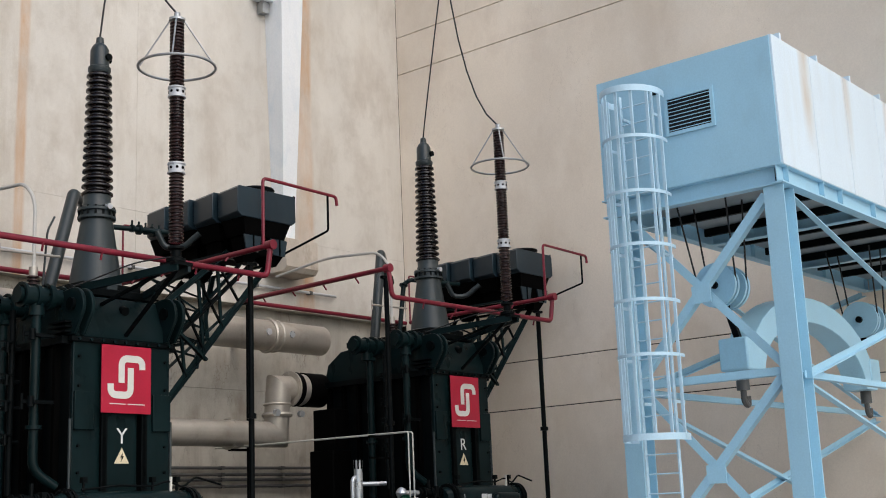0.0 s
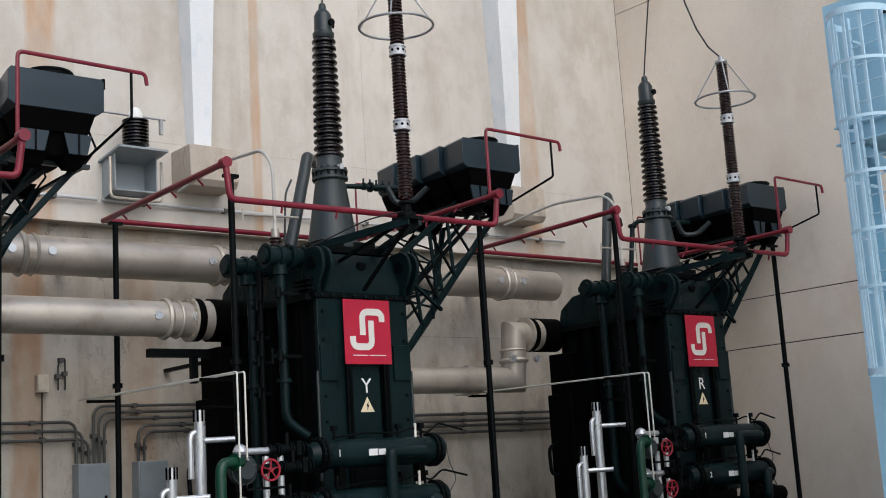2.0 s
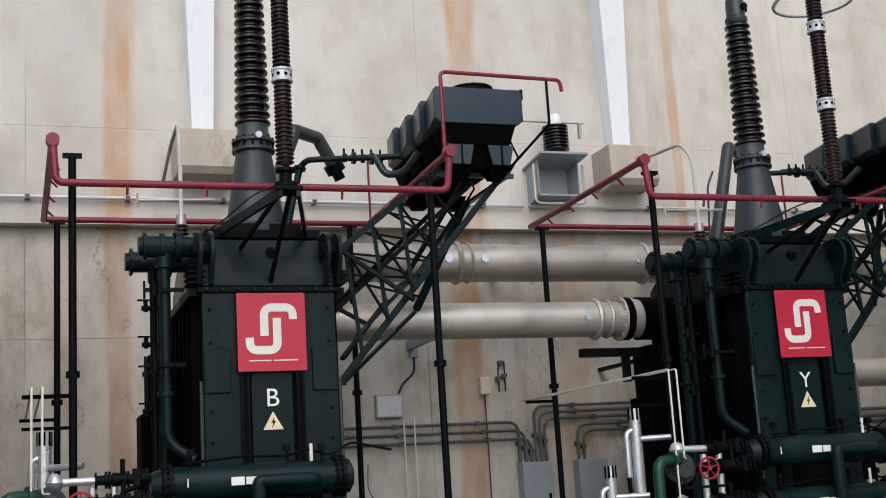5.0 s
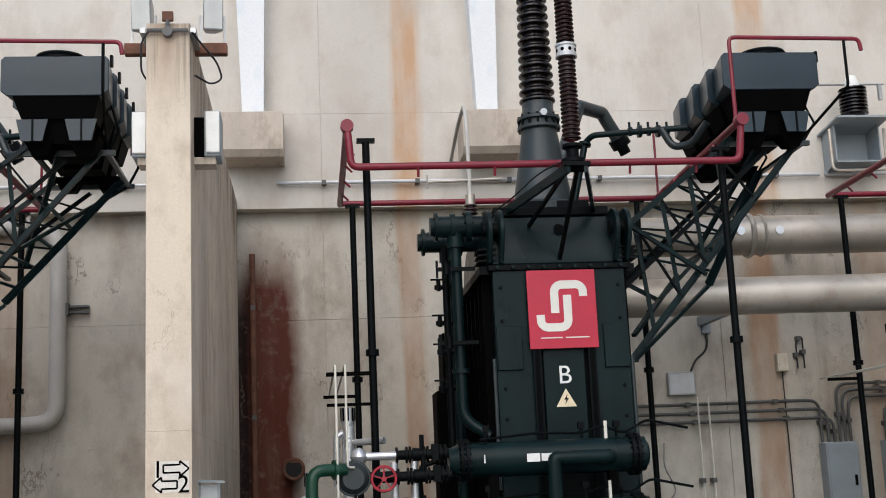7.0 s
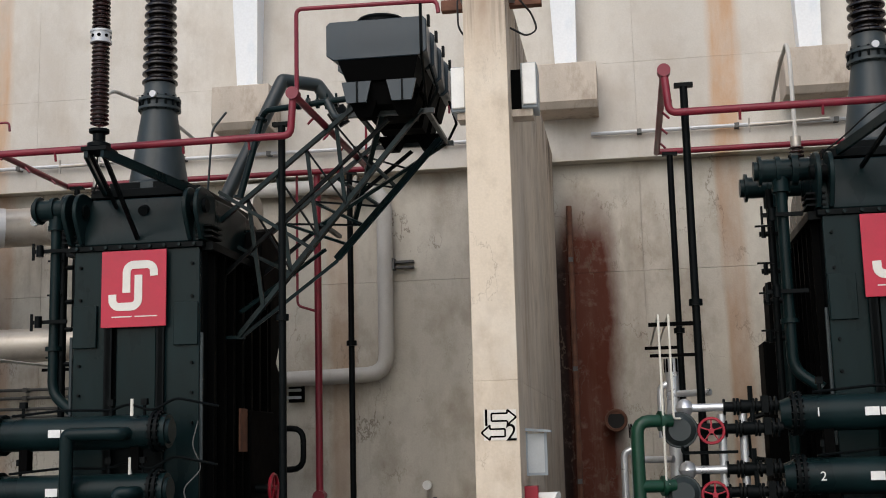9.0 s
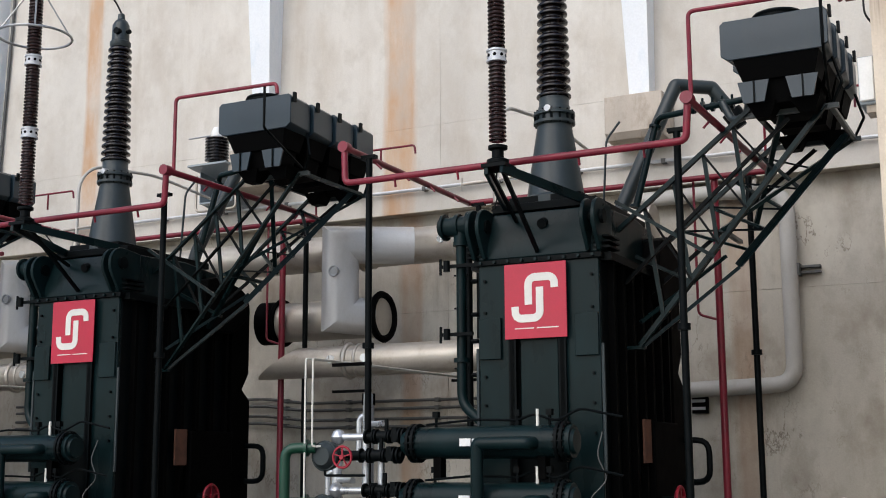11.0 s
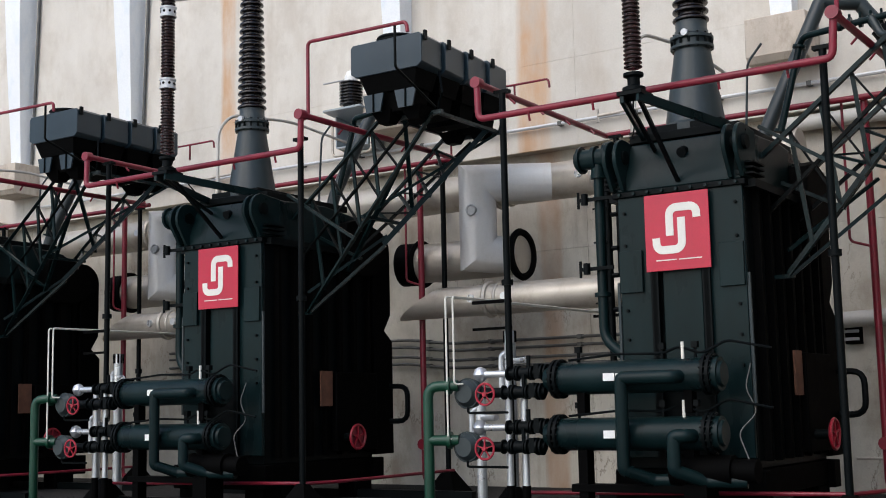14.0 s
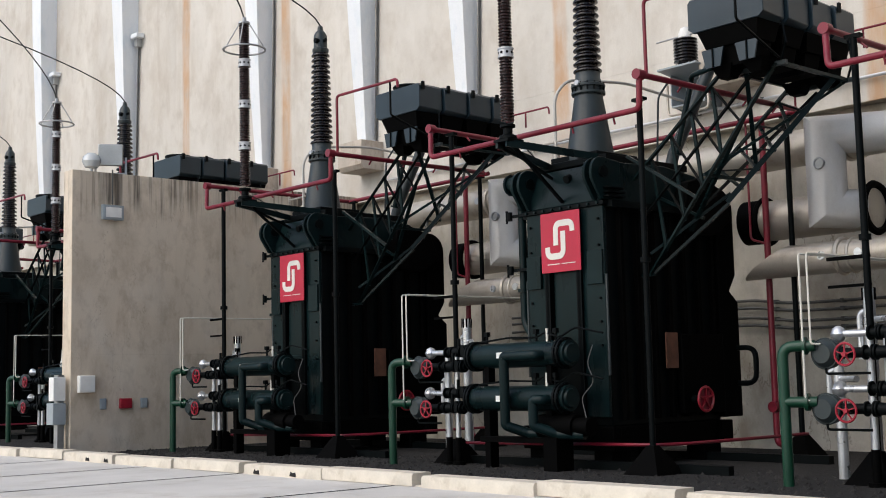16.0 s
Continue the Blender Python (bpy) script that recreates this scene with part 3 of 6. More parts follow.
for i, (zr, xl) in enumerate(((3.2, 9.62), (3.08, 9.72), (2.96, 9.82), (2.82, 10.5), (2.7, 10.62))):
    wall_conduit([(16.2, yc, zr), (xl, yc, zr), (xl, yc, 2.1)], 0.028, "grey steel conduit turning down to a wall cabinet")
for zr in (2.88, 2.73, 2.62, 2.47):
    wall_conduit([(14.0, yc, zr), (21.3, yc, zr)], 0.034, "dark steel conduit run along the stained wall")
for zr in (3.05, 2.9, 2.7, 2.55):
    wall_conduit([(-22.0, yc, zr), (-15.0, yc, zr), (-14.0, yc, zr - 0.12), (-8.0, yc, zr - 0.12)], 0.03, "grey steel conduit run along the stained wall")
wall_conduit([(9.6, WALL - 0.1, 7.06), (-0.4, WALL - 0.1, 7.06)], 0.035, "pale steel conduit above the wall ledge", m=pale_metal)
wall_conduit([(22.0, WALL - 0.1, 7.1), (9.7, WALL - 0.1, 7.06)], 0.035, "pale steel conduit above the wall ledge", m=pale_metal)
wall_conduit([(-26.5, WALL - 0.1, 7.06), (-2.2, WALL - 0.1, 7.06)], 0.035, "pale steel conduit above the wall ledge", m=pale_metal)


def wall_cabinet(x0, x1, z0, z1, d=0.3):
    t = thing("wall_cabinet", "grey sheet steel cabinet fixed to the stained wall", "cabinet", ((x0 + x1) / 2, LOW, z0), "grey wall cabinets")
    w, h = (x1 - x0) / 2, z1 - z0
    part("body", Geo().box(-w, w, -d, 0, 0, h), cab_mat, t, bevel=0.012)
    dr = part("door", Geo().box(-w + 0.03, w - 0.03, -d - 0.02, -d, 0.03, h - 0.03), cab_mat, t, bevel=0.006)
    part("handle", Geo().box(w - 0.12, w - 0.08, -d - 0.05, -d - 0.02, h * 0.45, h * 0.58), black_mat, dr)


wall_cabinet(9.24, 9.84, 0.75, 2.15)
wall_cabinet(10.4, 11.0, 0.75, 2.15)


def junction_box(x, z, w, h, d=0.14, y=LOW, m=None, label="grey junction box with cable on the wall"):
    t = thing("junction_box", label, "junction box", (x, y, z))
    part("body", Geo().box(-w / 2, w / 2, -d, 0, -h / 2, h / 2), m or grey_metal, t, bevel=0.012)
    part("cover", Geo().box(-w / 2 + 0.03, w / 2 - 0.03, -d - 0.012, -d, -h / 2 + 0.03, h / 2 - 0.03), m or pale_metal, t, bevel=0.005)
    return t


j = junction_box(6.75, 3.3, 0.5, 0.42)
part("cable", Geo().tube([(0.2, -0.05, 0.2), (0.3, -0.05, 0.42), (0.55, -0.05, 0.6), (0.55, -0.05, 0.95)], 0.02, 6, 0.2), cable_mat, j)
part("socket_box", Geo().box(0.47, 0.63, -0.08, 0, 0.9, 1.06), cab_mat, j)
junction_box(8.66, 3.62, 0.2, 0.32, 0.14, LOW, kerb_mat, "small beige alarm box on the stained wall")
wall_conduit([(8.66, yc + 0.03, 3.46), (8.66, yc + 0.03, 0.1)], 0.012, "thin dark cable down the wall", m=cable_mat)
wall_conduit([(8.95, yc, 3.5), (8.95, yc, 4.0), (9.08, yc, 4.1), (9.08, yc, 3.5)], 0.015, "thin bent tube on the wall", m=cable_mat)
for xx in (7.0, 7.2):
    wall_conduit([(xx, yc - 0.06, 3.05), (xx, yc - 0.06, 0.1)], 0.016, "thin white tube down the wall", m=white_tube)

# rusty drain pipe and stub in the red-brown stain
wall_conduit([(-0.86, yc, 5.85), (-0.86, yc, 0.1)], 0.05, "rusted iron drain pipe on a red-brown stain", "drain_pipe", rust_mat)
t = thing("pipe_stub", "open rusted pipe end sticking out of the wall", "pipe stub", (-0.2, LOW, 2.09))
part("tube", Geo().cyl((0, 0, 0), (0, -0.35, -0.02), 0.17, 18), rust_mat, t)
part("rim", Geo().ring((0, -0.35, -0.02), 0.165, 0.03, "y"), rust_mat, t)
part("mouth", Geo().cyl((0, -0.352, -0.02), (0, -0.356, -0.02), 0.145, 18), hole_mat, t)

# grey bent pipe beside the first fire wall
t = thing("wall_pipe", "thick pale grey pipe bending along the wall", "pipe", (-4.17, LOW - 0.2, 3.0))
part("tube", Geo().tube([(-3.2, 0, -0.08), (0, 0, 0), (0, 0, 3.3), (-1.0, 0, 3.42), (-2.6, 0, 3.42)], 0.14, 12, 0.35), pipe_grey, t)
part("flange", Geo().ring((-0.5, 0, 3.42), 0.15, 0.04, "x"), duct_mat, t)
part("bracket", Geo().box(0.14, 0.5, 0.08, 0.2, 1.88, 1.92).box(0.14, 0.5, 0.08, 0.2, 1.98, 2.02).box(0.12, 0.17, -0.04, 0.2, 1.85, 2.05), conduit_mat, t)
t = thing("pressure_gauge", "small round gauge on a thin pipe by the wall", "gauge", (-3.5, LOW - 0.12, 0.55))
part("dial", Geo().cyl((0, -0.08, 0.5), (0, 0, 0.5), 0.08, 16), white_mat, t)
part("stem", Geo().cyl((0, -0.04, 0), (0, -0.04, 0.44), 0.025, 8), duct_mat, t)
part("feed_pipe", Geo().cyl((-2.4, -0.04, 0.1), (1.5, -0.04, 0.1), 0.025, 8), duct_mat, t)
part("support", Geo().cyl((0, -0.04, -0.49), (0, -0.04, 0.1), 0.02, 8), duct_mat, t)
part("drop_tube", Geo().tube([(-0.12, -0.05, 0.1), (-0.12, -0.05, -0.4), (1.6, -0.05, -0.42)], 0.02, 8, 0.06), duct_mat, t)
part("valve", Geo().cyl((0.14, -0.09, 0.1), (0.14, -0.09, 0.3), 0.035, 8), conduit_mat, t)


t = thing("terminal_block", "small black terminal block with pale bars on the wall", "terminal block", (-5.85, LOW, 2.55))
part("body", Geo().box(-0.14, 0.14, -0.1, 0, 0, 0.42), black_mat, t, bevel=0.01)
for k in range(3):
    part("pale_bar", Geo().box(-0.16, 0.1, -0.13, -0.1, 0.06 + k * 0.13, 0.11 + k * 0.13), pale_metal, t)


# wall bushings on brackets
def wall_bushing(x):
    t = thing("wall_bushing", "ribbed brown wall insulator with pale cap on a bracket", "insulator", (x, WALL, 7.08), "insulators on the wall")
    part("duct", Geo().box(-0.42, 0.42, -0.1, 0, 0.0, 0.8), cab_mat, t, bevel=0.01)
    for s in (-1, 1):
        part("side_plate", Geo().hexa([(s * 0.42 - 0.012, -0.6, 0.12), (s * 0.42 + 0.012, -0.6, 0.12), (s * 0.42 + 0.012, -0.1, 0.0), (s * 0.42 - 0.012, -0.1, 0.0), (s * 0.42 - 0.012, -0.6, 0.78), (s * 0.42 + 0.012, -0.6, 0.78), (s * 0.42 + 0.012, -0.1, 0.78), (s * 0.42 - 0.012, -0.1, 0.78)]), cab_mat, t)
    part("sill", Geo().box(-0.42, 0.42, -0.6, -0.1, 0.08, 0.11), cab_mat, t)
    part("shelf", Geo().hexa([(-0.5, -0.95, 0.82), (0.5, -0.95, 0.82), (0.5, 0, 0.72), (-0.5, 0, 0.72), (-0.5, -0.95, 0.86), (0.5, -0.95, 0.86), (0.5, 0, 0.76), (-0.5, 0, 0.76)]), cab_mat, t)
    part("hoop", Geo().tube([(-0.52, -0.6, 0.7), (-0.52, -0.6, -0.08), (0.52, -0.6, -0.08), (0.52, -0.6, 0.7)], 0.03, 8, 0.12), duct_mat, t)
    pr = [(0.14, 0.86)]
    for i in range(8):
        z = 0.96 + i * 0.066
        pr += [(0.19, z), (0.255, z + 0.014), (0.255, z + 0.03), (0.19, z + 0.055)]
    pr += [(0.14, 1.5)]
    part("insulator", Geo().lathe(pr, (0, -0.6, 0)), glaze, t)
    part("cap", Geo().lathe([(0.14, 1.5), (0.14, 1.58), (0.09, 1.7), (0.04, 1.72)], (0, -0.6, 0)), white_mat, t)
    part("terminal", Geo().cyl((-0.75, -0.6, 1.55), (0.62, -0.6, 1.55), 0.02, 8).box(0.5, 0.56, -0.64, -0.56, 1.25, 1.55), grey_metal, t)
    return t


for x in (UX["Y"] - 1.63, UX["L2"] - 0.85):
    wall_bushing(x)


# ---- bus ducts along the wall ----
def duct(name, pts, r, label, collars=(), m=None, bend=None, slant=0.0):
    t = thing(name, label, "bus duct", pts[0], "cylindrical bus ducts")
    o = Vector(pts[0])
    g = Geo().mitred([Vector(p) - o for p in pts], r) if bend == 0 else Geo().tube([Vector(p) - o for p in pts], r, 24, bend or r * 1.2)
    g.v = [(p[0] - p[2] * slant, p[1], p[2]) if i < 24 else p for i, p in enumerate(g.v)]
    part("shell", g, m or duct_mat, t)
    for (x, y, z), ax in collars:
        c = Vector((x, y, z)) - o
        part("collar", Geo().ring(c, r + 0.01, 0.05, ax, 28, 6).ring(c + Vector((0.22 if ax == "x" else 0, 0, 0 if ax == "x" else 0.22)), r + 0.005, 0.03, ax, 28, 6), duct_mat, t)
        for k in (-0.25, 0.45):
            part("inspection_cap", Geo().cyl(c + Vector((k, -r - 0.03, 0.02)), c + Vector((k, -r + 0.05, 0.02)), 0.075, 14), silver_mat, t)
    g = Geo()
    for a, b in zip(pts, pts[1:]):
        a, b = Vector(a), Vector(b)
        if abs(b.x - a.x) < 2:
            continue
        for i in range(int(abs(b.x - a.x) / 3)):
            q = a.lerp(b, (i + 0.5) / int(abs(b.x - a.x) / 3)) - o
            g.box(q.x - 0.06, q.x + 0.06, q.y + r * 0.5, LOW + 0.02 - o.y, q.z - 0.08, q.z + 0.08)
    if g.v:
        part("bracket", g, cab_mat, t)
    return t


YU, ZU = 21.3, 5.76
duct("bus_duct", [(4.0, YU, ZU), (20.6, YU, ZU)], 0.345, "long upper aluminium bus duct along the wall", [((7.8, YU, ZU), "x"), ((11.6, YU, ZU), "x"), ((15.4, YU, ZU), "x"), ((18.9, YU, ZU), "x")])
duct("bus_duct", [(-25.0, YU, ZU), (-6.2, YU, ZU)], 0.345, "long upper aluminium bus duct along the wall", [((-9.9, YU, ZU), "x"), ((-12.0, YU, ZU), "x"), ((-18.5, YU, ZU), "x"), ((-21.3, YU, ZU), "x")])
YL = 19.4
duct("bus_duct", [(UX["B"] + 0.95, YL, 4.42), (UX["Y"] - 1.76, YL, 4.42)], 0.3, "lower aluminium bus duct between two transformers", [((9.55, YL, 4.42), "x")])
duct("bus_duct", [(UX["Y"] + 0.95, 20.3, 3.45), (18.12, 20.2, 3.45), (18.12, 20.1, 4.42), (18.5, 20.1, 4.42)], 0.27, "lower aluminium bus duct rising in an elbow", [((16.9, 20.3, 3.45), "x"), ((18.12, 20.15, 3.86), "z")], None, 0)
for x0, x1 in ((UX["L2"] + 1.8, UX["L1"] - 0.95), (UX["L3"] + 1.8, UX["L2"] - 0.95)):
    t = duct("bus_duct", [(x0, 20.3, 3.55), (x1, 20.3, 3.55)], 0.28, "lower aluminium bus duct behind the transformers", [((x0 + 1.5, 20.3, 3.55), "x")], None, None, -1.7)
    d = duct("bus_duct", [(x0 + 2.3, 21.25, ZU), (x0 + 1.12, 20.55, ZU), (x0 + 1.12, 20.55, 4.45), (x0 + 1.5, 21.0, 4.42)], 0.35, "bright mitred aluminium bus duct elbow", m=dull_alu, bend=0)
    part("inspection_cap", Geo().cyl((-1.1, -1.08, -0.55), (-1.1, -1.0, -0.55), 0.09, 14).ring((-1.1, -1.08, -0.55), 0.09, 0.02, "y", 18, 6), grey_metal, d)
    b = duct("bus_duct", [(x0 - 0.6, 21.05, 4.42), (x0 + 1.75, 21.05, 4.42)], 0.38, "short aluminium bus duct with dark end ring")
    part("end_boot", Geo().cyl((-0.3, -0.04, 0), (0.12, 0, 0), 0.42, 24).ring((0.12, 0, 0), 0.42, 0.05, "x", 28, 6), black_mat, b)
    part("end_ring", Geo().ring((2.35, 0, 0), 0.42, 0.07, "x", 28, 6), black_mat, b)
for u in ("Y", "R"):
    t = thing("bus_duct_joint", "black rubber and cream banded joint at the tank", "bus duct joint", (UX[u] - 1.77, YL if u == "Y" else 20.1, 4.42), "duct joints at the tanks")
    part("bellows", Geo().cyl((0, 0, 0), (0.14, 0, 0), 0.37, 24).cyl((0.32, 0, 0), (0.88, 0, 0), 0.37, 24), black_mat, t)
    part("band", Geo().cyl((0.14, 0, 0), (0.32, 0, 0), 0.34, 24), duct_mat, t)
    part("flange", Geo().cyl((-0.04, 0, 0), (0, 0, 0), 0.38, 24), duct_mat, t)
    part("bolts", Geo().bolts((-0.06, 0, 0), 0.33, 12, 0.025, 0.04, "x"), duct_mat, t)
t = thing("duct_bracket", "dark steel bracket under the duct on the wall", "bracket", (9.9, LOW, 3.85))
part("beam", Geo().box(-0.6, 1.5, -3.1, -2.95, -0.06, 0.08), steel_dark, t)
part("arm", Geo().box(1.2, 1.28, -2.95, 0, -0.02, 0.05), steel_dark, t)
part("post", Geo().box(0.18, 0.3, -3.08, -2.98, -0.5, -0.06), steel_dark, t)

# ---- transformers ----
def shed_profile(z0, z1, n, core0, core1, r0, r1):
    pr = [(core0, z0)]
    h = (z1 - z0) / n
    for i in range(n):
        t = i / max(1, n - 1)
        c, r, z = core0 + (core1 - core0) * t, r0 + (r1 - r0) * t, z0 + i * h
        pr += [(c, z + h * 0.15), (r * 0.985, z + h * 0.28), (r, z + h * 0.42), (r * 0.97, z + h * 0.55), (c, z + h * 0.9)]
    pr.append((core1, z1))
    return pr


def flanged(g, a, b, r, fr, n=14):
    """A pipe with a flange at each end."""
    a, b = Vector(a), Vector(b)
    d = (b - a).normalized()
    g.cyl(a, b, r, n)
    for p, s in ((a, 1), (b, -1)):
        g.cyl(p, p + d * s * 0.04, fr, n)
    return g


def handwheel(c, R, axis, parent, m):
    g = Geo().ring(c, R, R * 0.12, axis, 22, 6)
    c = Vector(c)
    for i in range(5):
        a = 2 * math.pi * i / 5 + 0.3
        d = Vector((math.cos(a), 0, math.sin(a))) if axis == "y" else Vector((0, math.cos(a), math.sin(a)))
        g.bar(c, c + d * R, R * 0.14, R * 0.1)
    n = Vector((0, 1, 0)) if axis == "y" else Vector((1, 0, 0))
    g.cyl(c - n * 0.03, c + n * 0.03, R * 0.22, 10)
    return part("handwheel", g, m, parent, "red spoked handwheel")


def transformer():
    """Single-phase power transformer; the front of its tank faces -y, z from the ground."""
    T = thing("power_transformer", "dark green oil-filled power transformer with a red emblem plate", "transformer", (0, 0, 0), "power transformers along the wall")
    # body darker than its front plates: shade of the sides put into the colour
    tank = part("tank", Geo().box(-0.9, 0.9, 0.16, 3.15, 0.75, 4.55), steel_dark, T, bevel=0.02)
    # front panels, ribs and plates
    for s in (-1, 1):
        part("front_panel", Geo().box(s * 0.65 - 0.25, s * 0.65 + 0.25, 0.09, 0.16, 0.9, 4.5), steel_green, tank, bevel=0.012)
        # rib in the darker steel paints the shade of the panel gaps
        part("rib", Geo().box(s * 0.37 - 0.03, s * 0.37 + 0.03, 0.02, 0.16, 0.9, 4.46).box(s * 0.37 - 0.055, s * 0.37 + 0.055, 0.02, 0.04, 0.9, 4.46), steel_dark, tank)
        g = Geo().box(s * 0.72 - 0.17, s * 0.72 + 0.17, 0.04, 0.09, 3.14, 3.72)
        part("cover_plate", g, steel_green, tank, bevel=0.008)
        g = Geo()
        for zz in (4.25, 3.8, 2.9, 2.5, 2.1):
            g.cyl((s * 0.8, 0.05, zz), (s * 0.8, 0.1, zz), 0.022, 6)
        part("bolts", g, steel_dark, tank)
        part("edge_bar", Geo().cyl((s * 0.93, 0.1, 1.6), (s * 0.93, 0.1, 3.3), 0.025, 8), cone_mat, tank)
    part("center_panel", Geo().box(-0.28, 0.28, 0.1, 0.16, 2.2, 4.46), steel_green, tank, bevel=0.01)
    part("sill", Geo().box(-0.34, 0.34, 0.04, 0.16, 2.12, 2.2), steel_green, tank, bevel=0.008)
    # tank sides
    for s in (-1, 1):
        for k in range(7):
            y = 0.45 + k * 0.42
            # black side ribs hold the shade of the tank flanks in their colour
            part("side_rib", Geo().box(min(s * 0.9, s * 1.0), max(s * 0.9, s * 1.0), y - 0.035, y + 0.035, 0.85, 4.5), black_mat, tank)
        part("side_flange", Geo().box(min(s * 0.9, s * 1.06), max(s * 0.9, s * 1.06), 0.16, 3.15, 4.44, 4.55), steel_dark, tank)
    # hood with lifting ears
    hood = part("hood", Geo().slab([(0.07, 4.55), (0.07, 4.74), (0.28, 5.24), (1.8, 5.3), (2.7, 5.2), (3.08, 4.95), (3.2, 4.55)], "x", -0.9, 0.9), steel_green, T, bevel=0.02)
    part("skirt", Geo().box(-0.96, 0.96, 0.04, 3.22, 4.47, 4.55), steel_dark, hood, bevel=0.01)
    g = Geo()
    for k in range(9):
        g.cyl((-0.84 + 0.21 * k, 0.0, 4.51), (-0.84 + 0.21 * k, 0.06, 4.51), 0.024, 6)
    part("bolts", g, steel_green, hood)
    rear = [(3.12, 0.8), (3.12, 5.02)] + [(3.2 + 0.45 * math.sin(math.radians(a)), 4.6 + 0.42 * math.cos(math.radians(a))) for a in range(0, 91, 15)] + [(3.65, 3.4), (3.45, 3.1), (3.7, 2.9), (3.7, 0.8)]
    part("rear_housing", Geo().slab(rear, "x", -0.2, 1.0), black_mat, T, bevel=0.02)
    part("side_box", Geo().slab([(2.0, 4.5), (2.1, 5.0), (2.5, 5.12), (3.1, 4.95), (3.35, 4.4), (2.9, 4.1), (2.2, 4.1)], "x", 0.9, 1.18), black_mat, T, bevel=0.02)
    for s in (-1, 1):
        for k, w in ((0, 0.03), (1, 0.03)):
            xx = s * (0.78 + 0.16 * k)
            prof = [(0.22, 4.55), (0.0, 4.57), (-0.16, 4.8)]
            prof += [(0.04 + 0.28 * math.cos(math.radians(a)), 5.0 + 0.29 * math.sin(math.radians(a))) for a in range(200, 60, -20)]
            prof += [(0.5, 5.24), (0.5, 4.6)]
            part("lifting_ear", Geo().slab(prof, "x", xx - w, xx + w), steel_green, hood, bevel=0.01)
        part("ear_pin", Geo().cyl((s * 0.72, 0.04, 5.03), (s * 1.02, 0.04, 5.03), 0.1, 16), steel_dark, hood)
        g = Geo()
        for k in range(3):
            g.box(min(s * 0.84, s * 1.08), max(s * 0.84, s * 1.08), 0.05, 0.5, 4.6 + k * 0.075, 4.625 + k * 0.075)
        part("fin_stack", g, steel_dark, hood)
    part("hole_cover", Geo().cyl((0.06, 0.12, 5.02), (0.06, 0.22, 5.06), 0.07, 14), steel_dark, hood)
    part("top_plate", Geo().box(-0.8, 0.8, 0.35, 2.6, 5.28, 5.4).box(-0.55, 0.55, 0.4, 1.5, 5.4, 5.5), steel_dark, hood, bevel=0.01)
    # bushing
    by = 0.86
    turret = part("turret", Geo().lathe([(0.47, 5.36), (0.47, 5.5), (0.425, 5.54), (0.255, 6.62), (0.255, 6.66)], (0, by, 0), 32), cone_mat, T)
    part("flange", Geo().lathe([(0.28, 6.62), (0.31, 6.64), (0.31, 6.68), (0.265, 6.69), (0.265, 6.76), (0.31, 6.77), (0.31, 6.81), (0.28, 6.83)], (0, by, 0), 28), cone_mat, turret)
    part("bolts", Geo().bolts((0, by, 6.62), 0.285, 14, 0.018, 0.22), steel_dark, turret)
    part("collar", Geo().lathe([(0.24, 6.74), (0.24, 6.9), (0.225, 6.92), (0.225, 7.04)], (0, by, 0), 24), cone_mat, turret)
    part("test_tap", Geo().cyl((0.02, by - 0.34, 6.82), (0.02, by - 0.2, 6.82), 0.05, 12), pale_metal, turret)
    bush = part("bushing", Geo().lathe(shed_profile(7.02, 9.2, 17, 0.185, 0.15, 0.262, 0.212), (0, by, 0), 28), glaze, T, "dark brown ribbed porcelain bushing")
    part("head", Geo().lathe([(0.17, 9.18), (0.19, 9.22), (0.19, 9.28), (0.16, 9.3), (0.155, 9.6), (0.115, 9.68), (0.07, 9.72), (0.06, 9.82), (0.03, 9.84)], (0, by, 0), 22), cone_mat, bush)
    part("oil_sight", Geo().cyl((0.06, by - 0.2, 9.45), (0.06, by - 0.1, 9.45), 0.06, 12).cyl((0.13, by, 9.46), (0.22, by, 9.46), 0.04, 10), steel_dark, bush)
    # arrester bracket
    br = part("arrester_bracket", Geo().box(-0.16, 0.18, -1.4, -1.02, 5.53, 5.58), steel_dark, T)
    part("arm", Geo().bar((-0.62, 0.45, 5.36), (-0.1, -1.38, 5.5), 0.05, 0.12), steel_green, br)
    part("arm", Geo().bar((0.62, 0.45, 5.36), (0.12, -1.38, 5.5), 0.05, 0.12), steel_green, br)
    part("strut", Geo().bar((0.02, 0.06, 4.62), (0.05, -1.15, 5.5), 0.05), steel_dark, br)
    part("strut", Geo().bar((-0.1, -1.2, 5.5), (-0.35, 0.2, 5.1), 0.045), steel_dark, br)
    part("cable", Geo().tube([(0.0, -1.1, 5.7), (-0.3, -0.6, 5.66), (-0.6, 0.1, 5.45), (-0.8, 0.4, 5.35)], 0.012, 6, 0.3), cable_mat, br)
    # oil piping beside the hood
    for y, x1 in ((0.42, -1.62), (1.5, -1.7)):
        g = flanged(Geo(), (-0.9, y, 5.16), (x1, y, 5.16), 0.15, 0.2)
        g.cyl((-1.12, y, 5.16), (-1.2, y, 5.16), 0.215, 16).cyl((x1 - 0.06, y, 5.16), (x1, y, 5.16), 0.13, 16).cyl((-1.34, y, 5.16), (-1.4, y, 5.16), 0.185, 16)
        g.cyl((-1.34, y, 4.86), (-1.34, y, 5.1), 0.11, 14)
        hp = part("header_pipe", g, steel_green, T)
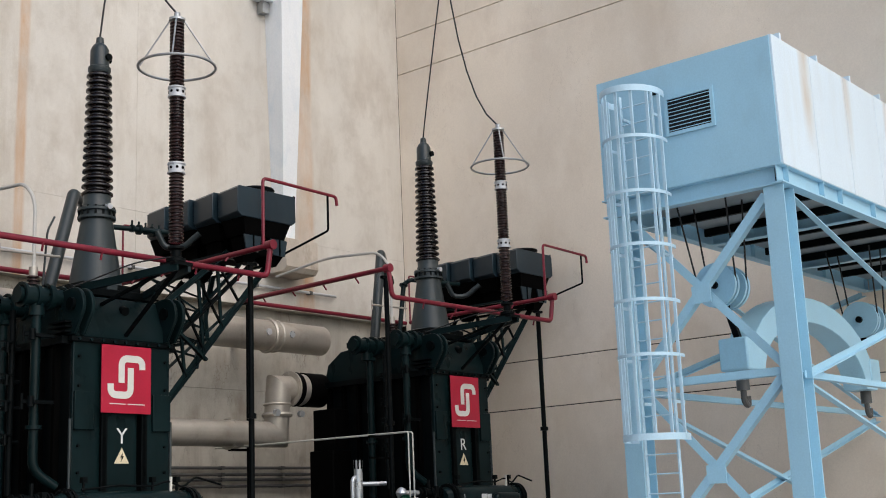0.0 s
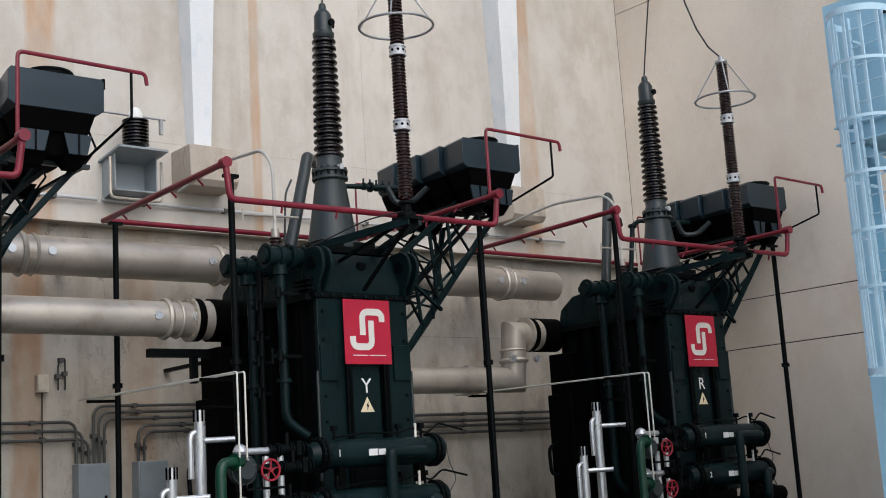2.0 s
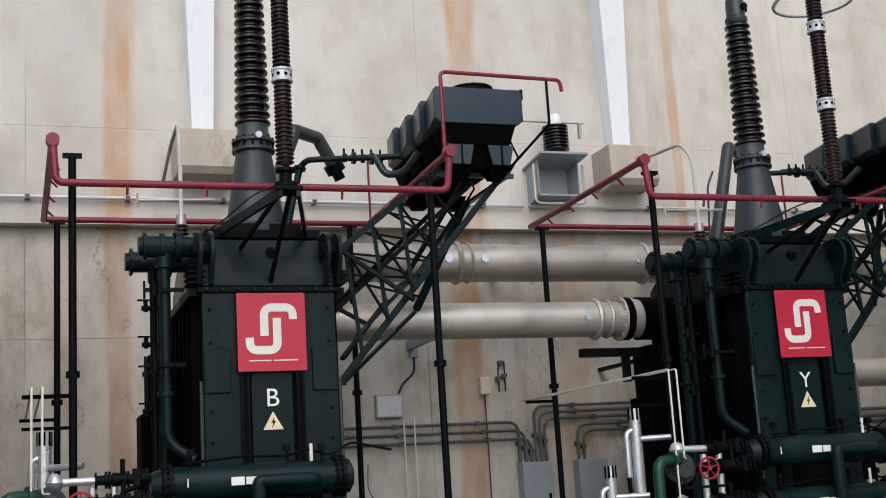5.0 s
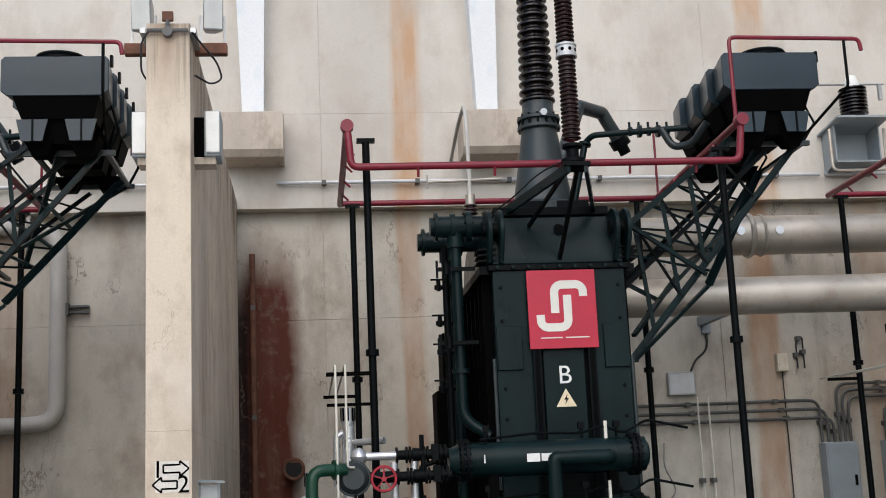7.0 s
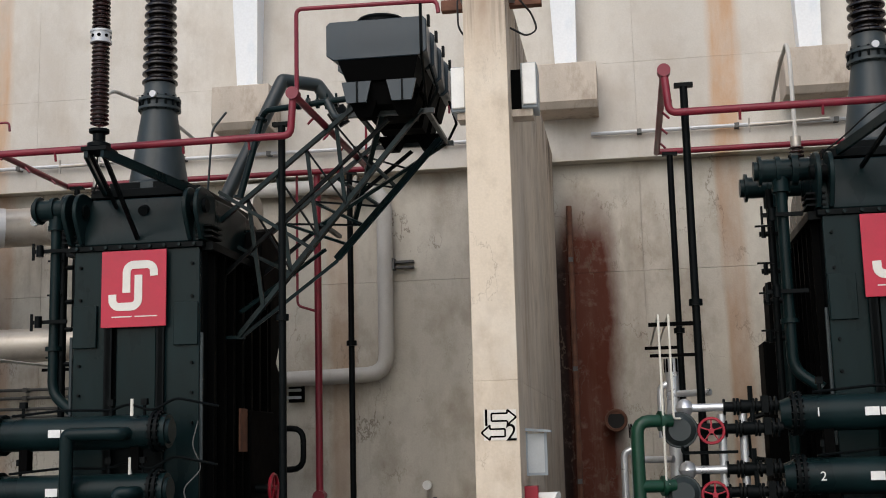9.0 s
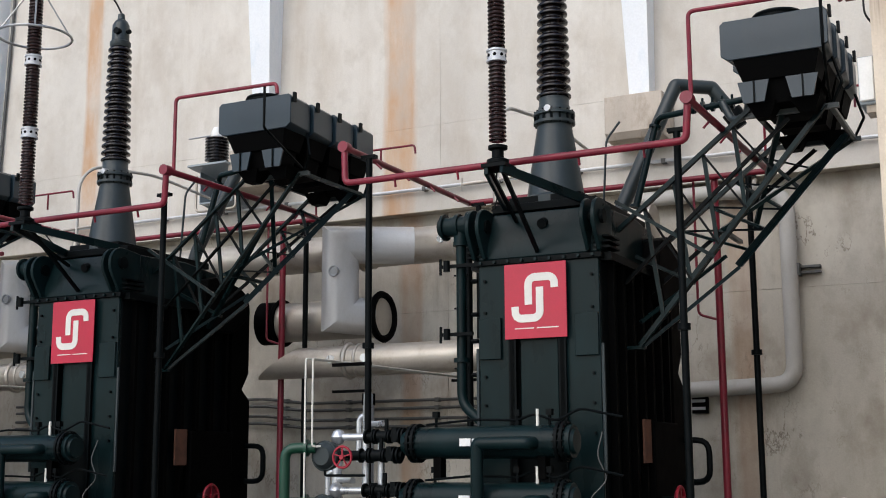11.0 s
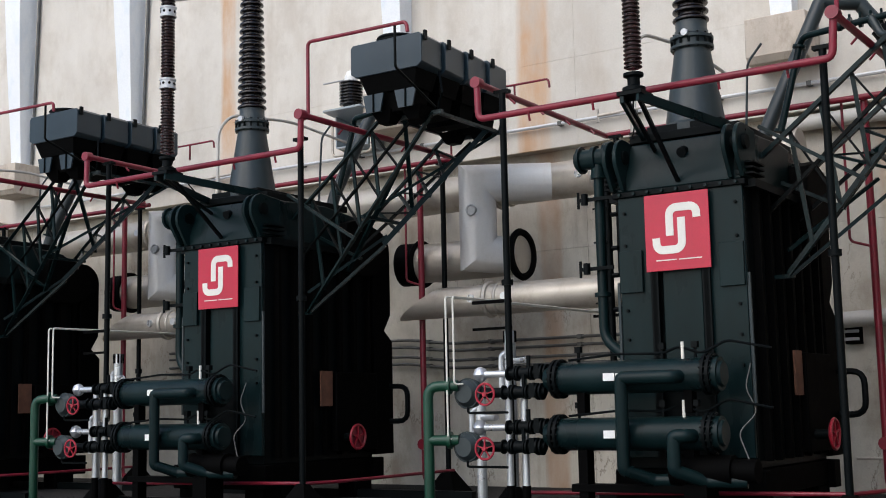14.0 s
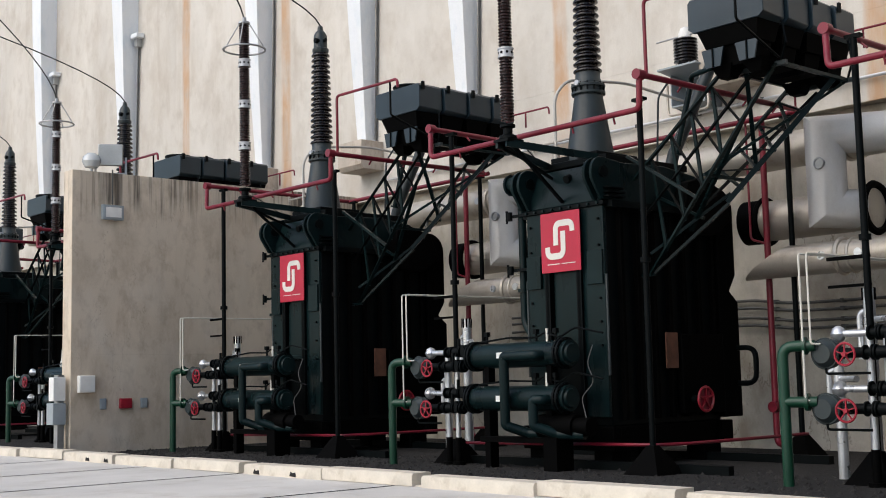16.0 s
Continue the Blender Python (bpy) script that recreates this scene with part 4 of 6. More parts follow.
        part("bolts", Geo().bolts((-1.22, y, 5.18), 0.155, 8, 0.018, 0.12, "x"), steel_dark, hp)
        g = Geo().tube([(-1.34, y, 5.1), (-1.34, y, 2.55), (-1.0, y - 0.1, 2.3)] if y < 1 else [(-1.25, y, 5.1), (-1.25, y, 1.2), (-1.0, y, 1.0)], 0.075, 12, 0.18)
        for z in (4.86, 3.15):
            g.cyl((-1.34 if y < 1 else -1.25, y, z), (-1.34 if y < 1 else -1.25, y, z + 0.06), 0.12, 14)
        part("down_pipe", g, steel_green, hp)
    g = Geo().cyl((-1.44, 0.9, 5.0), (-1.44, 0.9, 2.2), 0.05, 10)
    for z in (4.4, 3.9, 3.5, 3.0):
        g.cyl((-1.6, 0.9, z), (-1.3, 0.9, z), 0.035, 8).cyl((-1.55, 0.84, z - 0.06), (-1.55, 0.84, z + 0.1), 0.03, 8).bar((-1.66, 0.84, z + 0.1), (-1.44, 0.84, z + 0.1), 0.025)
    part("valve_column", g, steel_dark, T)
    g = Geo()
    for z in (4.55, 3.55):
        g.bar((-1.62, 0.3, z), (-1.1, 0.3, z), 0.05).bar((-1.62, 0.3, z - 0.12), (-1.62, 0.3, z + 0.12), 0.03)
        g.cyl((-1.5, 0.26, z - 0.08), (-1.5, 0.26, z + 0.08), 0.05, 10)
    part("valve", g, steel_dark, T)
        # small post insulator with a bent tube
    ins = part("side_insulator", Geo().lathe(shed_profile(5.34, 5.62, 5, 0.06, 0.06, 0.11, 0.1), (-1.02, 1.05, 0), 16), glaze_red, T, "small brown ribbed post insulator")
    part("rod", Geo().cyl((-1.62, 1.05, 5.95), (-0.55, 1.05, 5.98), 0.022, 8).cyl((-1.62, 1.05, 5.85), (-1.62, 1.05, 6.05), 0.016, 6).cyl((-1.02, 1.05, 5.6), (-1.02, 1.05, 5.75), 0.07, 12), duct_mat, ins)
    part("bent_tube", Geo().tube([(-1.02, 1.05, 5.6), (-1.02, 1.05, 6.85), (-1.0, 1.4, 7.2), (-0.9, 3.0, 7.35), (-0.83, 4.76, 7.2)], 0.03, 8, 0.35), pipe_grey, ins)
    # thick relief pipe rising behind the bushing
    rp = part("relief_pipe", Geo().tube([(0.25, 2.75, 5.3), (0.35, 2.8, 5.7), (1.17, 3.3, 7.76), (1.66, 3.7, 7.76), (1.98, 3.85, 7.28)], 0.115, 14, 0.03), cone_mat, T)
    part("flange", Geo().cyl((1.93, 3.83, 7.36), (2.02, 3.87, 7.22), 0.17, 14).cyl((2.0, 3.86, 7.24), (2.08, 3.9, 7.1), 0.1, 12), steel_dark, rp)
    part("thin_tube", Geo().tube([(0.1, 2.6, 5.3), (0.2, 2.6, 6.8), (0.4, 2.7, 7.1)], 0.02, 6, 0.1), cone_mat, rp)
    g = flanged(Geo(), (0.72, 2.4, 5.6), (1.05, 2.5, 6.9), 0.055, 0.1)
    g.tube([(1.05, 2.5, 6.9), (1.15, 2.4, 7.0), (2.6, 2.1, 7.02)], 0.05, 10, 0.1)
    for k in range(5):
        g.cyl((1.7 + k * 0.15, 2.25, 7.01), (1.75 + k * 0.15, 2.25, 7.01), 0.1 if k % 2 else 0.075, 12).cyl((1.72 + k * 0.15, 2.25, 7.05), (1.72 + k * 0.15, 2.25, 7.16), 0.02, 8)
    part("oil_line", g, steel_green, T)
    part("hose", Geo().tube([(2.2, 2.15, 7.02), (2.35, 2.1, 6.7), (2.6, 1.9, 6.7), (2.75, 1.6, 6.95)], 0.06, 10, 0.12), cone_mat, T)
    # cooler bank on a lattice bracket
    n, y0, y1 = 4, 0.36, 3.16
    L = (y1 - y0) / n
    for k in range(n):
        a, b = y0 + k * L + 0.02, y0 + (k + 1) * L - 0.02
        g = Geo()
        rings = []
        for yy, e in ((a, 0.0), (b, 0.1)):
            rings.append([(2.72 + e, yy, 7.07), (2.62 + e, yy, 7.14), (2.62 + e, yy, 7.58), (2.67 + e, yy, 7.63), (4.0 - e * 0.5, yy, 7.63), (4.05 - e * 0.5, yy, 7.58), (4.05 - e * 0.5, yy, 7.14), (3.96 - e * 0.5, yy, 7.07)])
        g.add(rings[0] + rings[1], [tuple(range(8)), tuple(range(15, 7, -1))] + [(i, 8 + i, 8 + (i + 1) % 8, (i + 1) % 8) for i in range(8)])
        cb = part("cooler_box", g, con_mat, T, "grey-green sheet steel cooler housing", bevel=0.012)
        # lower ducts in black: shadow beneath the cooler box put into the colour
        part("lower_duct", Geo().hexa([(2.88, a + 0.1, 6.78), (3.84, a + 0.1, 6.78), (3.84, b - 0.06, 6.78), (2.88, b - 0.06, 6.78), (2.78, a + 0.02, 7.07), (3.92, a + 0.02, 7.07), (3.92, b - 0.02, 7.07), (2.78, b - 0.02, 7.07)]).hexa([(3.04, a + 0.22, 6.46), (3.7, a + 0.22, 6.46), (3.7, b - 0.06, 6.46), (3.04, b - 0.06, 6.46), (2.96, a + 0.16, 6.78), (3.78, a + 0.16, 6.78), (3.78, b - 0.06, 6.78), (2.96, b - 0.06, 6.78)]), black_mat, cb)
        part("fan_ring", Geo().cyl((3.35, (a + b) / 2, 7.62), (3.35, (a + b) / 2, 7.68), 0.33, 24).ring((3.35, (a + b) / 2, 7.69), 0.32, 0.03), steel_dark, cb)
        for xx in (3.04, 3.68) if k == 0 else ():
            part("duct_plate", Geo().hexa([(xx - 0.15, a + 0.06, 6.46), (xx + 0.13, a + 0.06, 6.46), (xx + 0.13, a + 0.09, 6.46), (xx - 0.15, a + 0.09, 6.46), (xx - 0.22, a + 0.06, 6.76), (xx + 0.2, a + 0.06, 6.76), (xx + 0.2, a + 0.09, 6.76), (xx - 0.22, a + 0.09, 6.76)]), con_mat, cb)
            part("plate_rib", Geo().bar((xx, a + 0.05, 6.46), (xx, a + 0.05, 6.76), 0.02, 0.03), steel_dark, cb)
        part("clip", Geo().box(4.05, 4.09, a + 0.05, a + 0.12, 7.5, 7.66), steel_dark, cb)
    for yy in (0.75, 2.75):
        for xx in (3.1, 3.68):
            # hoppers black as well, painting the shade under the cooler bank
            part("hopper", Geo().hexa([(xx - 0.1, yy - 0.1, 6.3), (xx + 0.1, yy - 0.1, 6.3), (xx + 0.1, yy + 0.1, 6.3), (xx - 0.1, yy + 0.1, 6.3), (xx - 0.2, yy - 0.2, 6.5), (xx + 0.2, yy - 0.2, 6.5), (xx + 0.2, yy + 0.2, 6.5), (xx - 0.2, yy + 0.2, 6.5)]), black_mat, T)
    for yy, ys, foot in ((0.95, 1.0, (1.2, 1.0, 3.3)), (2.9, 1.45, (2.5, 1.45, 4.4))):
        lo0, lo1 = Vector(foot), Vector((3.9, yy - (0.25 if yy > 2 else 0), 6.42))
        up0, up1 = Vector((0.92, yy, 4.95)), Vector((2.9, yy, 6.5))
        tr = part("lattice_bracket", Geo().angle_bar(lo0, lo1, 0.085), steel_green, T)
        part("upper_chord", Geo().angle_bar(up0, up1, 0.08), steel_green, tr)
        part("middle_chord", Geo().angle_bar((1.0, (ys + yy) / 2, 4.2), (3.4, yy, 6.3), 0.06), steel_dark, tr)
        part("seat_bar", Geo().bar((2.8, yy, 6.42), (4.05, yy, 6.42), 0.07), cone_mat, tr)
        for k in range(4):
            s, e = 0.12 + k * 0.15, 0.2 + k * 0.22
            part("upright", Geo().bar(lo0.lerp(lo1, s), up0.lerp(up1, e), 0.055, 0.04), steel_green, tr)
            part("diagonal", Geo().bar(up0.lerp(up1, e), lo0.lerp(lo1, s + 0.16), 0.045, 0.03), steel_dark, tr)
        part("hanger", Geo().bar((4.0, yy, 7.1), (4.12, yy - 0.1, 6.7), 0.03).bar((4.12, yy - 0.1, 6.7), (3.95, yy, 6.42), 0.03), steel_dark, tr)
    for a, b in (((3.95, 0.95, 6.42), (3.95, 2.9, 6.42)), ((2.9, 0.95, 6.5), (2.9, 2.9, 6.5)), ((2.4, 0.95, 4.86), (2.4, 2.03, 4.86)), ((2.4, 0.95, 4.86), (3.9, 2.9, 6.4)), ((3.2, 0.95, 5.66), (1.6, 1.58, 4.05)), ((0.95, 0.73, 5.36), (2.3, 0.86, 4.48)), ((1.2, 1.0, 3.3), (2.5, 1.45, 4.4)), ((0.9, 1.0, 3.3), (1.25, 1.0, 3.3)), ((0.95, 1.6, 4.7), (1.8, 1.69, 4.25)), ((3.3, 0.95, 6.45), (2.6, 2.14, 5.06)), ((1.2, 0.95, 3.65), (2.2, 1.92, 4.65))):
        part("cross_brace", Geo().bar(a, b, 0.07, 0.05), steel_green, T)
    # plate with the emblem
    plate = part("emblem_plate", Geo().box(-0.462, 0.462, -0.012, 0.006, 3.45, 4.5), sign_red, T, "red enamel plate with a pale double-hook emblem", bevel=0.004)
    def hook(pts, w):
        g = Geo()
        P = [Vector((p[0], -0.02, p[1])) for p in pts]
        L_, R_ = [], []
        for i, p in enumerate(P):
            a, b = P[max(0, i - 1)], P[min(len(P) - 1, i + 1)]
            d = (b - a).normalized()
            s = Vector((-d.z, 0, d.x)) * (w / 2)
            L_.append(p + s)
            R_.append(p - s)
        n_ = len(P)
        vs = L_ + R_ + [v + Vector((0, 0.01, 0)) for v in L_ + R_]
        fs = []
        for i in range(n_ - 1):
            fs += [(i, i + 1, n_ + i + 1, n_ + i), (2 * n_ + i + 1, 2 * n_ + i, 3 * n_ + i, 3 * n_ + i + 1), (i + 1, i, 2 * n_ + i, 2 * n_ + i + 1), (n_ + i, n_ + i + 1, 3 * n_ + i + 1, 3 * n_ + i)]
        fs += [(0, n_, 3 * n_, 2 * n_), (n_ - 1, 3 * n_ - 1, 4 * n_ - 1, 2 * n_ - 1)]
        return g.add(vs, fs)
    def corner(cx, cz, r, a0, a1):
        return [(cx + r * math.cos(math.radians(a)), cz + r * math.sin(math.radians(a))) for a in range(a0, a1, 15 if a1 > a0 else -15)]
    part("emblem_hook", hook([(-0.1, 3.92)] + corner(0.0, 4.2, 0.1, 180, 89) + corner(0.19, 4.2, 0.1, 90, 14) + [(0.29, 4.14)], 0.11), logo_mat, plate)
    part("emblem_hook", hook([(0.07, 4.16)] + corner(-0.03, 3.83, 0.1, 360, 269) + corner(-0.2, 3.83, 0.1, 270, 194) + [(-0.3, 3.9)], 0.11), logo_mat, plate)
    plate.matrix_basis = Matrix.Translation((0, 0, -0.05))
    part("caption_bar", Geo().box(-0.31, -0.02, -0.018, -0.012, 3.585, 3.6).box(0.02, 0.34, -0.018, -0.012, 3.585, 3.6), logo_mat, plate)
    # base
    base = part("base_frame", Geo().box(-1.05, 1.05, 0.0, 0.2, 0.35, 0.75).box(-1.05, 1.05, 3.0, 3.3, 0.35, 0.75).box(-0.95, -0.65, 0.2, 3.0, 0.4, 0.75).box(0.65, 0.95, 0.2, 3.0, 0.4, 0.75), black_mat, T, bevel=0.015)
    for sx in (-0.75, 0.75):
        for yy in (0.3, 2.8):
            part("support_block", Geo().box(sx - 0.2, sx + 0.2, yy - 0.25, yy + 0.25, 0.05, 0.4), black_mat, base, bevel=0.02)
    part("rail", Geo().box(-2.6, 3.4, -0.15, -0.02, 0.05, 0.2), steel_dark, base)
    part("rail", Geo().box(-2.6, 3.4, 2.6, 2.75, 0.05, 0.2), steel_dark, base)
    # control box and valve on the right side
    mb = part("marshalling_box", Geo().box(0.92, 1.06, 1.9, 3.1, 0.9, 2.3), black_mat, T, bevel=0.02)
    part("label_plate", Geo().box(1.0, 1.03, 1.5, 1.82, 1.7, 2.32), rust_mat, mb, "faded brown paper label")
    vw = part("drain_valve", Geo().cyl((0.9, 2.15, 1.15), (1.3, 2.15, 1.15), 0.07, 12), steel_dark, T)
    handwheel((1.33, 2.15, 1.15), 0.21, "x", vw, red_bright)
    part("wheel_disc", Geo().cyl((1.29, 2.15, 1.15), (1.31, 2.15, 1.15), 0.19, 20), red_pipe, vw)
    part("rear_cabinet", Geo().box(-1.48, -0.92, 2.4, 3.1, 0.4, 3.08).box(-1.36, -0.92, 2.45, 3.1, 3.08, 3.95), black_mat, T, bevel=0.02)
    part("ladder_hoop", Geo().tube([(-1.46, 2.9, 1.38), (-1.72, 2.9, 1.42), (-1.74, 2.9, 1.98), (-1.46, 2.9, 2.06)], 0.04, 8, 0.14), steel_dark, T)
    part("ladder_hoop", Geo().tube([(0.95, 3.6, 1.4), (1.4, 3.6, 1.4), (1.4, 3.6, 2.05), (0.95, 3.6, 2.05)], 0.05, 8, 0.2), steel_dark, T)
    return T


def arrester(sections=3):
    A = thing("surge_arrester", "slender red-brown ribbed surge arrester with a grading ring", "surge arrester", (0, 0, 0), "surge arresters on the transformers")
    part("base", Geo().lathe([(0.1, -0.0), (0.15, 0.02), (0.15, 0.07), (0.08, 0.1), (0.08, 0.2), (0.13, 0.22), (0.13, 0.26)], (0, 0, 0), 18), steel_dark, A)
    z, top = 0.26, 3.98
    h = (top - z) / sections
    for k in range(sections):
        a, b = z + k * h, z + (k + 1) * h
        part("ribbed_section", Geo().lathe(shed_profile(a + 0.06, b - 0.06, int(round(h / 0.062)), 0.082, 0.08, 0.12, 0.116), (0, 0, 0), 20), glaze_red, A)
        if k:
            cb = part("coupling", Geo().cyl((0, 0, a - 0.08), (0, 0, a + 0.08), 0.125, 20).cyl((0, 0, a - 0.085), (0, 0, a - 0.06), 0.14, 20).cyl((0, 0, a + 0.06), (0, 0, a + 0.085), 0.14, 20), pale_metal, A, "pale metal coupling band")
            g = Geo()
            for i in range(8):
                q = math.pi * i / 4 + 0.2
                g.cyl((0.118 * math.cos(q), 0.118 * math.sin(q), a), (0.13 * math.cos(q), 0.13 * math.sin(q), a), 0.024, 8)
            part("slot", g, black_mat, cb)
    part("cap", Geo().lathe([(0.13, top - 0.04), (0.13, top), (0.05, top + 0.02), (0.05, top + 0.1)], (0, 0, 0), 18), grey_metal, A)
    zr, rad = (top - 0.82, 0.6) if sections == 3 else (top - 0.62, 0.46)
    part("grading_ring", Geo().ring((0, 0, zr), rad, 0.022, "z", 40, 8), grey_metal, A)
    for i in range(4):
        q = math.pi * (i / 2 + 0.25)
        part("ring_rod", Geo().cyl((0.1 * math.cos(q), 0.1 * math.sin(q), top - 0.02), (rad * math.cos(q), rad * math.sin(q), zr), 0.014, 6), grey_metal, A)
    return A


def deluge_frame():
    """Red spray pipe loop round a transformer on black posts."""
    D = thing("deluge_pipe_frame", "red fire spray pipe loop carried on black posts", "sprinkler pipe", (0, 0, 0), "red spray loops round the transformers")
    loop = [(-2.8, 3.8, 6.28), (-2.8, -0.5, 6.33), (-2.76, -0.54, 5.77), (2.38, -0.64, 5.76), (2.43, -0.68, 6.3), (2.5, 3.6, 6.28)]
    lp = part("front_pipe", Geo().tube(loop, 0.05, 10, 0.1), red_pipe, D)
    part("rear_pipe", Geo().tube([(-2.8, 3.75, 6.28), (2.5, 3.75, 6.28)], 0.05, 10), red_pipe, D)
    part("elbow", Geo().cyl((-2.8, -0.56, 6.33), (-2.8, -0.42, 6.33), 0.085, 14), red_pipe, lp)
    part("elbow", Geo().cyl((2.43, -0.76, 6.3), (2.43, -0.6, 6.3), 0.085, 14), red_pipe, lp)
    g = Geo()
    for x in (-1.9, -0.9, 0.9, 1.8):
        g.cyl((x, -0.6, 5.75), (x, -0.56, 5.62), 0.018, 8)
    for y in (0.4, 1.3, 2.2, 3.1):
        for x in (-2.8, 2.46):
            g.cyl((x, y, 6.3), (x + (0.12 if x < 0 else -0.12), y, 6.18), 0.018, 8)
    part("nozzle", g, red_pipe, lp)
    up = part("upper_pipe", Geo().tube([(2.43, -0.5, 6.3), (2.43, -0.5, 7.53), (4.32, -0.42, 7.53), (4.34, -0.42, 7.36)], 0.03, 8, 0.09), red_pipe, D)
    part("upper_pipe_rear", Geo().tube([(2.5, 3.6, 6.3), (2.5, 3.6, 7.44), (4.6, 3.6, 7.44), (4.62, 3.6, 7.28)], 0.021, 8, 0.06).cyl((3.9, 3.6, 7.1), (3.9, 3.6, 7.44), 0.02, 8), red_pipe, D)
    part("stay", Geo().tube([(4.1, -0.42, 7.52), (4.1, -0.42, 6.85), (3.95, 0.9, 6.5)], 0.022, 8, 0.05), steel_dark, up)
    for x, y, z in ((-2.55, -0.2, 6.22), (2.2, -0.42, 5.98), (-2.6, 3.75, 6.24), (2.17, 3.78, 6.24)):
        p = part("post", Geo().cyl((x, y, 0.06), (x, y, z), 0.05, 12), steel_dark, D)
        part("collar", Geo().cyl((x, y, 3.36), (x, y, 3.44), 0.085, 12), steel_dark, p)
        part("foot", Geo().hexa([(x - 0.36, y - 0.36, 0.02), (x + 0.36, y - 0.36, 0.02), (x + 0.36, y + 0.36, 0.02), (x - 0.36, y + 0.36, 0.02), (x - 0.07, y - 0.07, 0.5), (x + 0.07, y - 0.07, 0.5), (x + 0.07, y + 0.07, 0.5), (x - 0.07, y + 0.07, 0.5)]), black_mat, p)
        part("head_plate", Geo().box(x - 0.12, x + 0.12, y - 0.05, y + 0.05, z - 0.03, z + 0.02), steel_dark, p)
    part("low_rail", Geo().tube([(-2.5, -0.1, 0.42), (2.2, -0.3, 0.5), (2.4, 0.3, 0.5), (2.4, 3.6, 0.5)], 0.028, 8, 0.1), red_pipe, D)
    return D


def oil_cooler():
    """Two water-cooled oil coolers stacked before the tank, with valves and pipes."""
    C = thing("oil_cooler", "pair of black horizontal oil coolers with valves and pipes", "oil cooler", (0, 0, 0), "oil coolers before the transformers")
    for k, z in enumerate((1.98, 1.245)):
        y = -0.68 - 0.04 * k
        sh = part("shell", Geo().cyl((-1.5, y, z), (0.78, y, z), 0.215, 28), steel_green, C, "black cylindrical cooler shell with bolted flanges")
        for x in (-1.52, 0.62):
            part("flange", Geo().cyl((x - 0.03, y, z), (x + 0.01, y, z), 0.265, 26).cyl((x + 0.04, y, z), (x + 0.08, y, z), 0.265, 26), steel_dark, sh)
            part("bolts", Geo().bolts((x - 0.05, y, z), 0.24, 18, 0.016, 0.15, "x"), steel_dark, sh)
        part("end_cap", Geo().cyl((0.7, y, z), (0.82, y, z), 0.2, 24, 0.15).cyl((-1.56, y, z), (-1.68, y, z), 0.2, 24, 0.15), steel_green, sh)
        part("white_tag", Geo().box(-0.74, -0.58, y - 0.235, y - 0.225, z - 0.05, z + 0.05).box(-0.56, -0.43, y - 0.235, y - 0.225, z - 0.045, z + 0.045), white_mat, sh)
        for x in (-1.2, 0.0, 0.45):
            part("vent", Geo().cyl((x, y, z + 0.18), (x, y, z + 0.36), 0.022, 8).box(x - 0.04, x + 0.04, y - 0.04, y + 0.04, z + 0.34, z + 0.42), steel_dark, sh)
        part("thin_tube", Geo().tube([(-1.3, y - 0.1, z + 0.24), (-0.6, y - 0.05, z + 0.3), (0.0, y, z + 0.28), (0.25, y - 0.05, z + 0.36), (0.55, y - 0.02, z + 0.26), (0.85, y + 0.05, z + 0.42), (1.4, y + 0.1, z + 0.3)], 0.017, 6, 0.08), steel_dark, sh)
        part("sight_tube", Geo().cyl((0.3, y - 0.05, z + 0.2), (0.3, y - 0.05, z + 0.42), 0.022, 8), white_tube, sh)
        # oil pipe bending down in front
        px = -0.43 if k == 0 else 0.27
        out = 0.75 if k == 0 else 0.22
        part("oil_pipe", Geo().tube([(px + out, y - 0.05, z - 0.02), (px + out - 0.05, y - 0.33, z - 0.02), (px, y - 0.36, z - 0.02), (px, y - 0.36, 0.8), (px + 0.3, y - 0.1, 0.66), (px + 0.8, y, 0.66)], 0.085, 12, 0.05), steel_green, sh)
        # left hand valve trains
        for zz, yy, m in ((z + 0.1, y + 0.05, 0), (z - 0.16, y - 0.1, 1)):
            vt = part("valve_train", Geo().cyl((-1.66, yy, zz), (-2.3, yy, zz), 0.06, 12), steel_dark, C)
            g = Geo()
            for x, rr in ((-1.7, 0.115), (-1.76, 0.115), (-1.92, 0.1), (-1.96, 0.1), (-2.14, 0.105), (-2.18, 0.105), (-2.3, 0.1)):
                g.cyl((x - 0.025, yy, zz), (x, yy, zz), rr, 14)
            g.cyl((-2.12, yy, zz), (-1.98, yy, zz), 0.085, 12, 0.075).box(-1.88, -1.8, yy - 0.08, yy + 0.08, zz - 0.08, zz + 0.12)
            part("valve_disc", g, steel_dark, vt)
            part("valve_stem", Geo().cyl((-2.0, yy, zz), (-2.0, yy, zz + 0.24), 0.03, 8), steel_dark, vt)
            if m == 0:
                part("silver_pipe", Geo().tube([(-2.3, yy, zz), (-2.75, yy, zz)], 0.05, 12), silver_mat, vt)
                part("silver_ball", Geo().lathe([(0.02, -0.11), (0.075, -0.08), (0.11, 0), (0.075, 0.08), (0.02, 0.11)], (-2.78, yy, zz), 16), silver_mat, vt)
            else:
                handwheel((-2.5, yy - 0.2, zz - 0.02), 0.145, "y", vt, red_bright)
                part("spindle", Geo().cyl((-2.5, yy - 0.2, zz - 0.02), (-2.5, yy + 0.02, zz - 0.02), 0.025, 8).cyl((-2.3, yy, zz), (-2.72, yy, zz), 0.07, 12), steel_dark, vt)
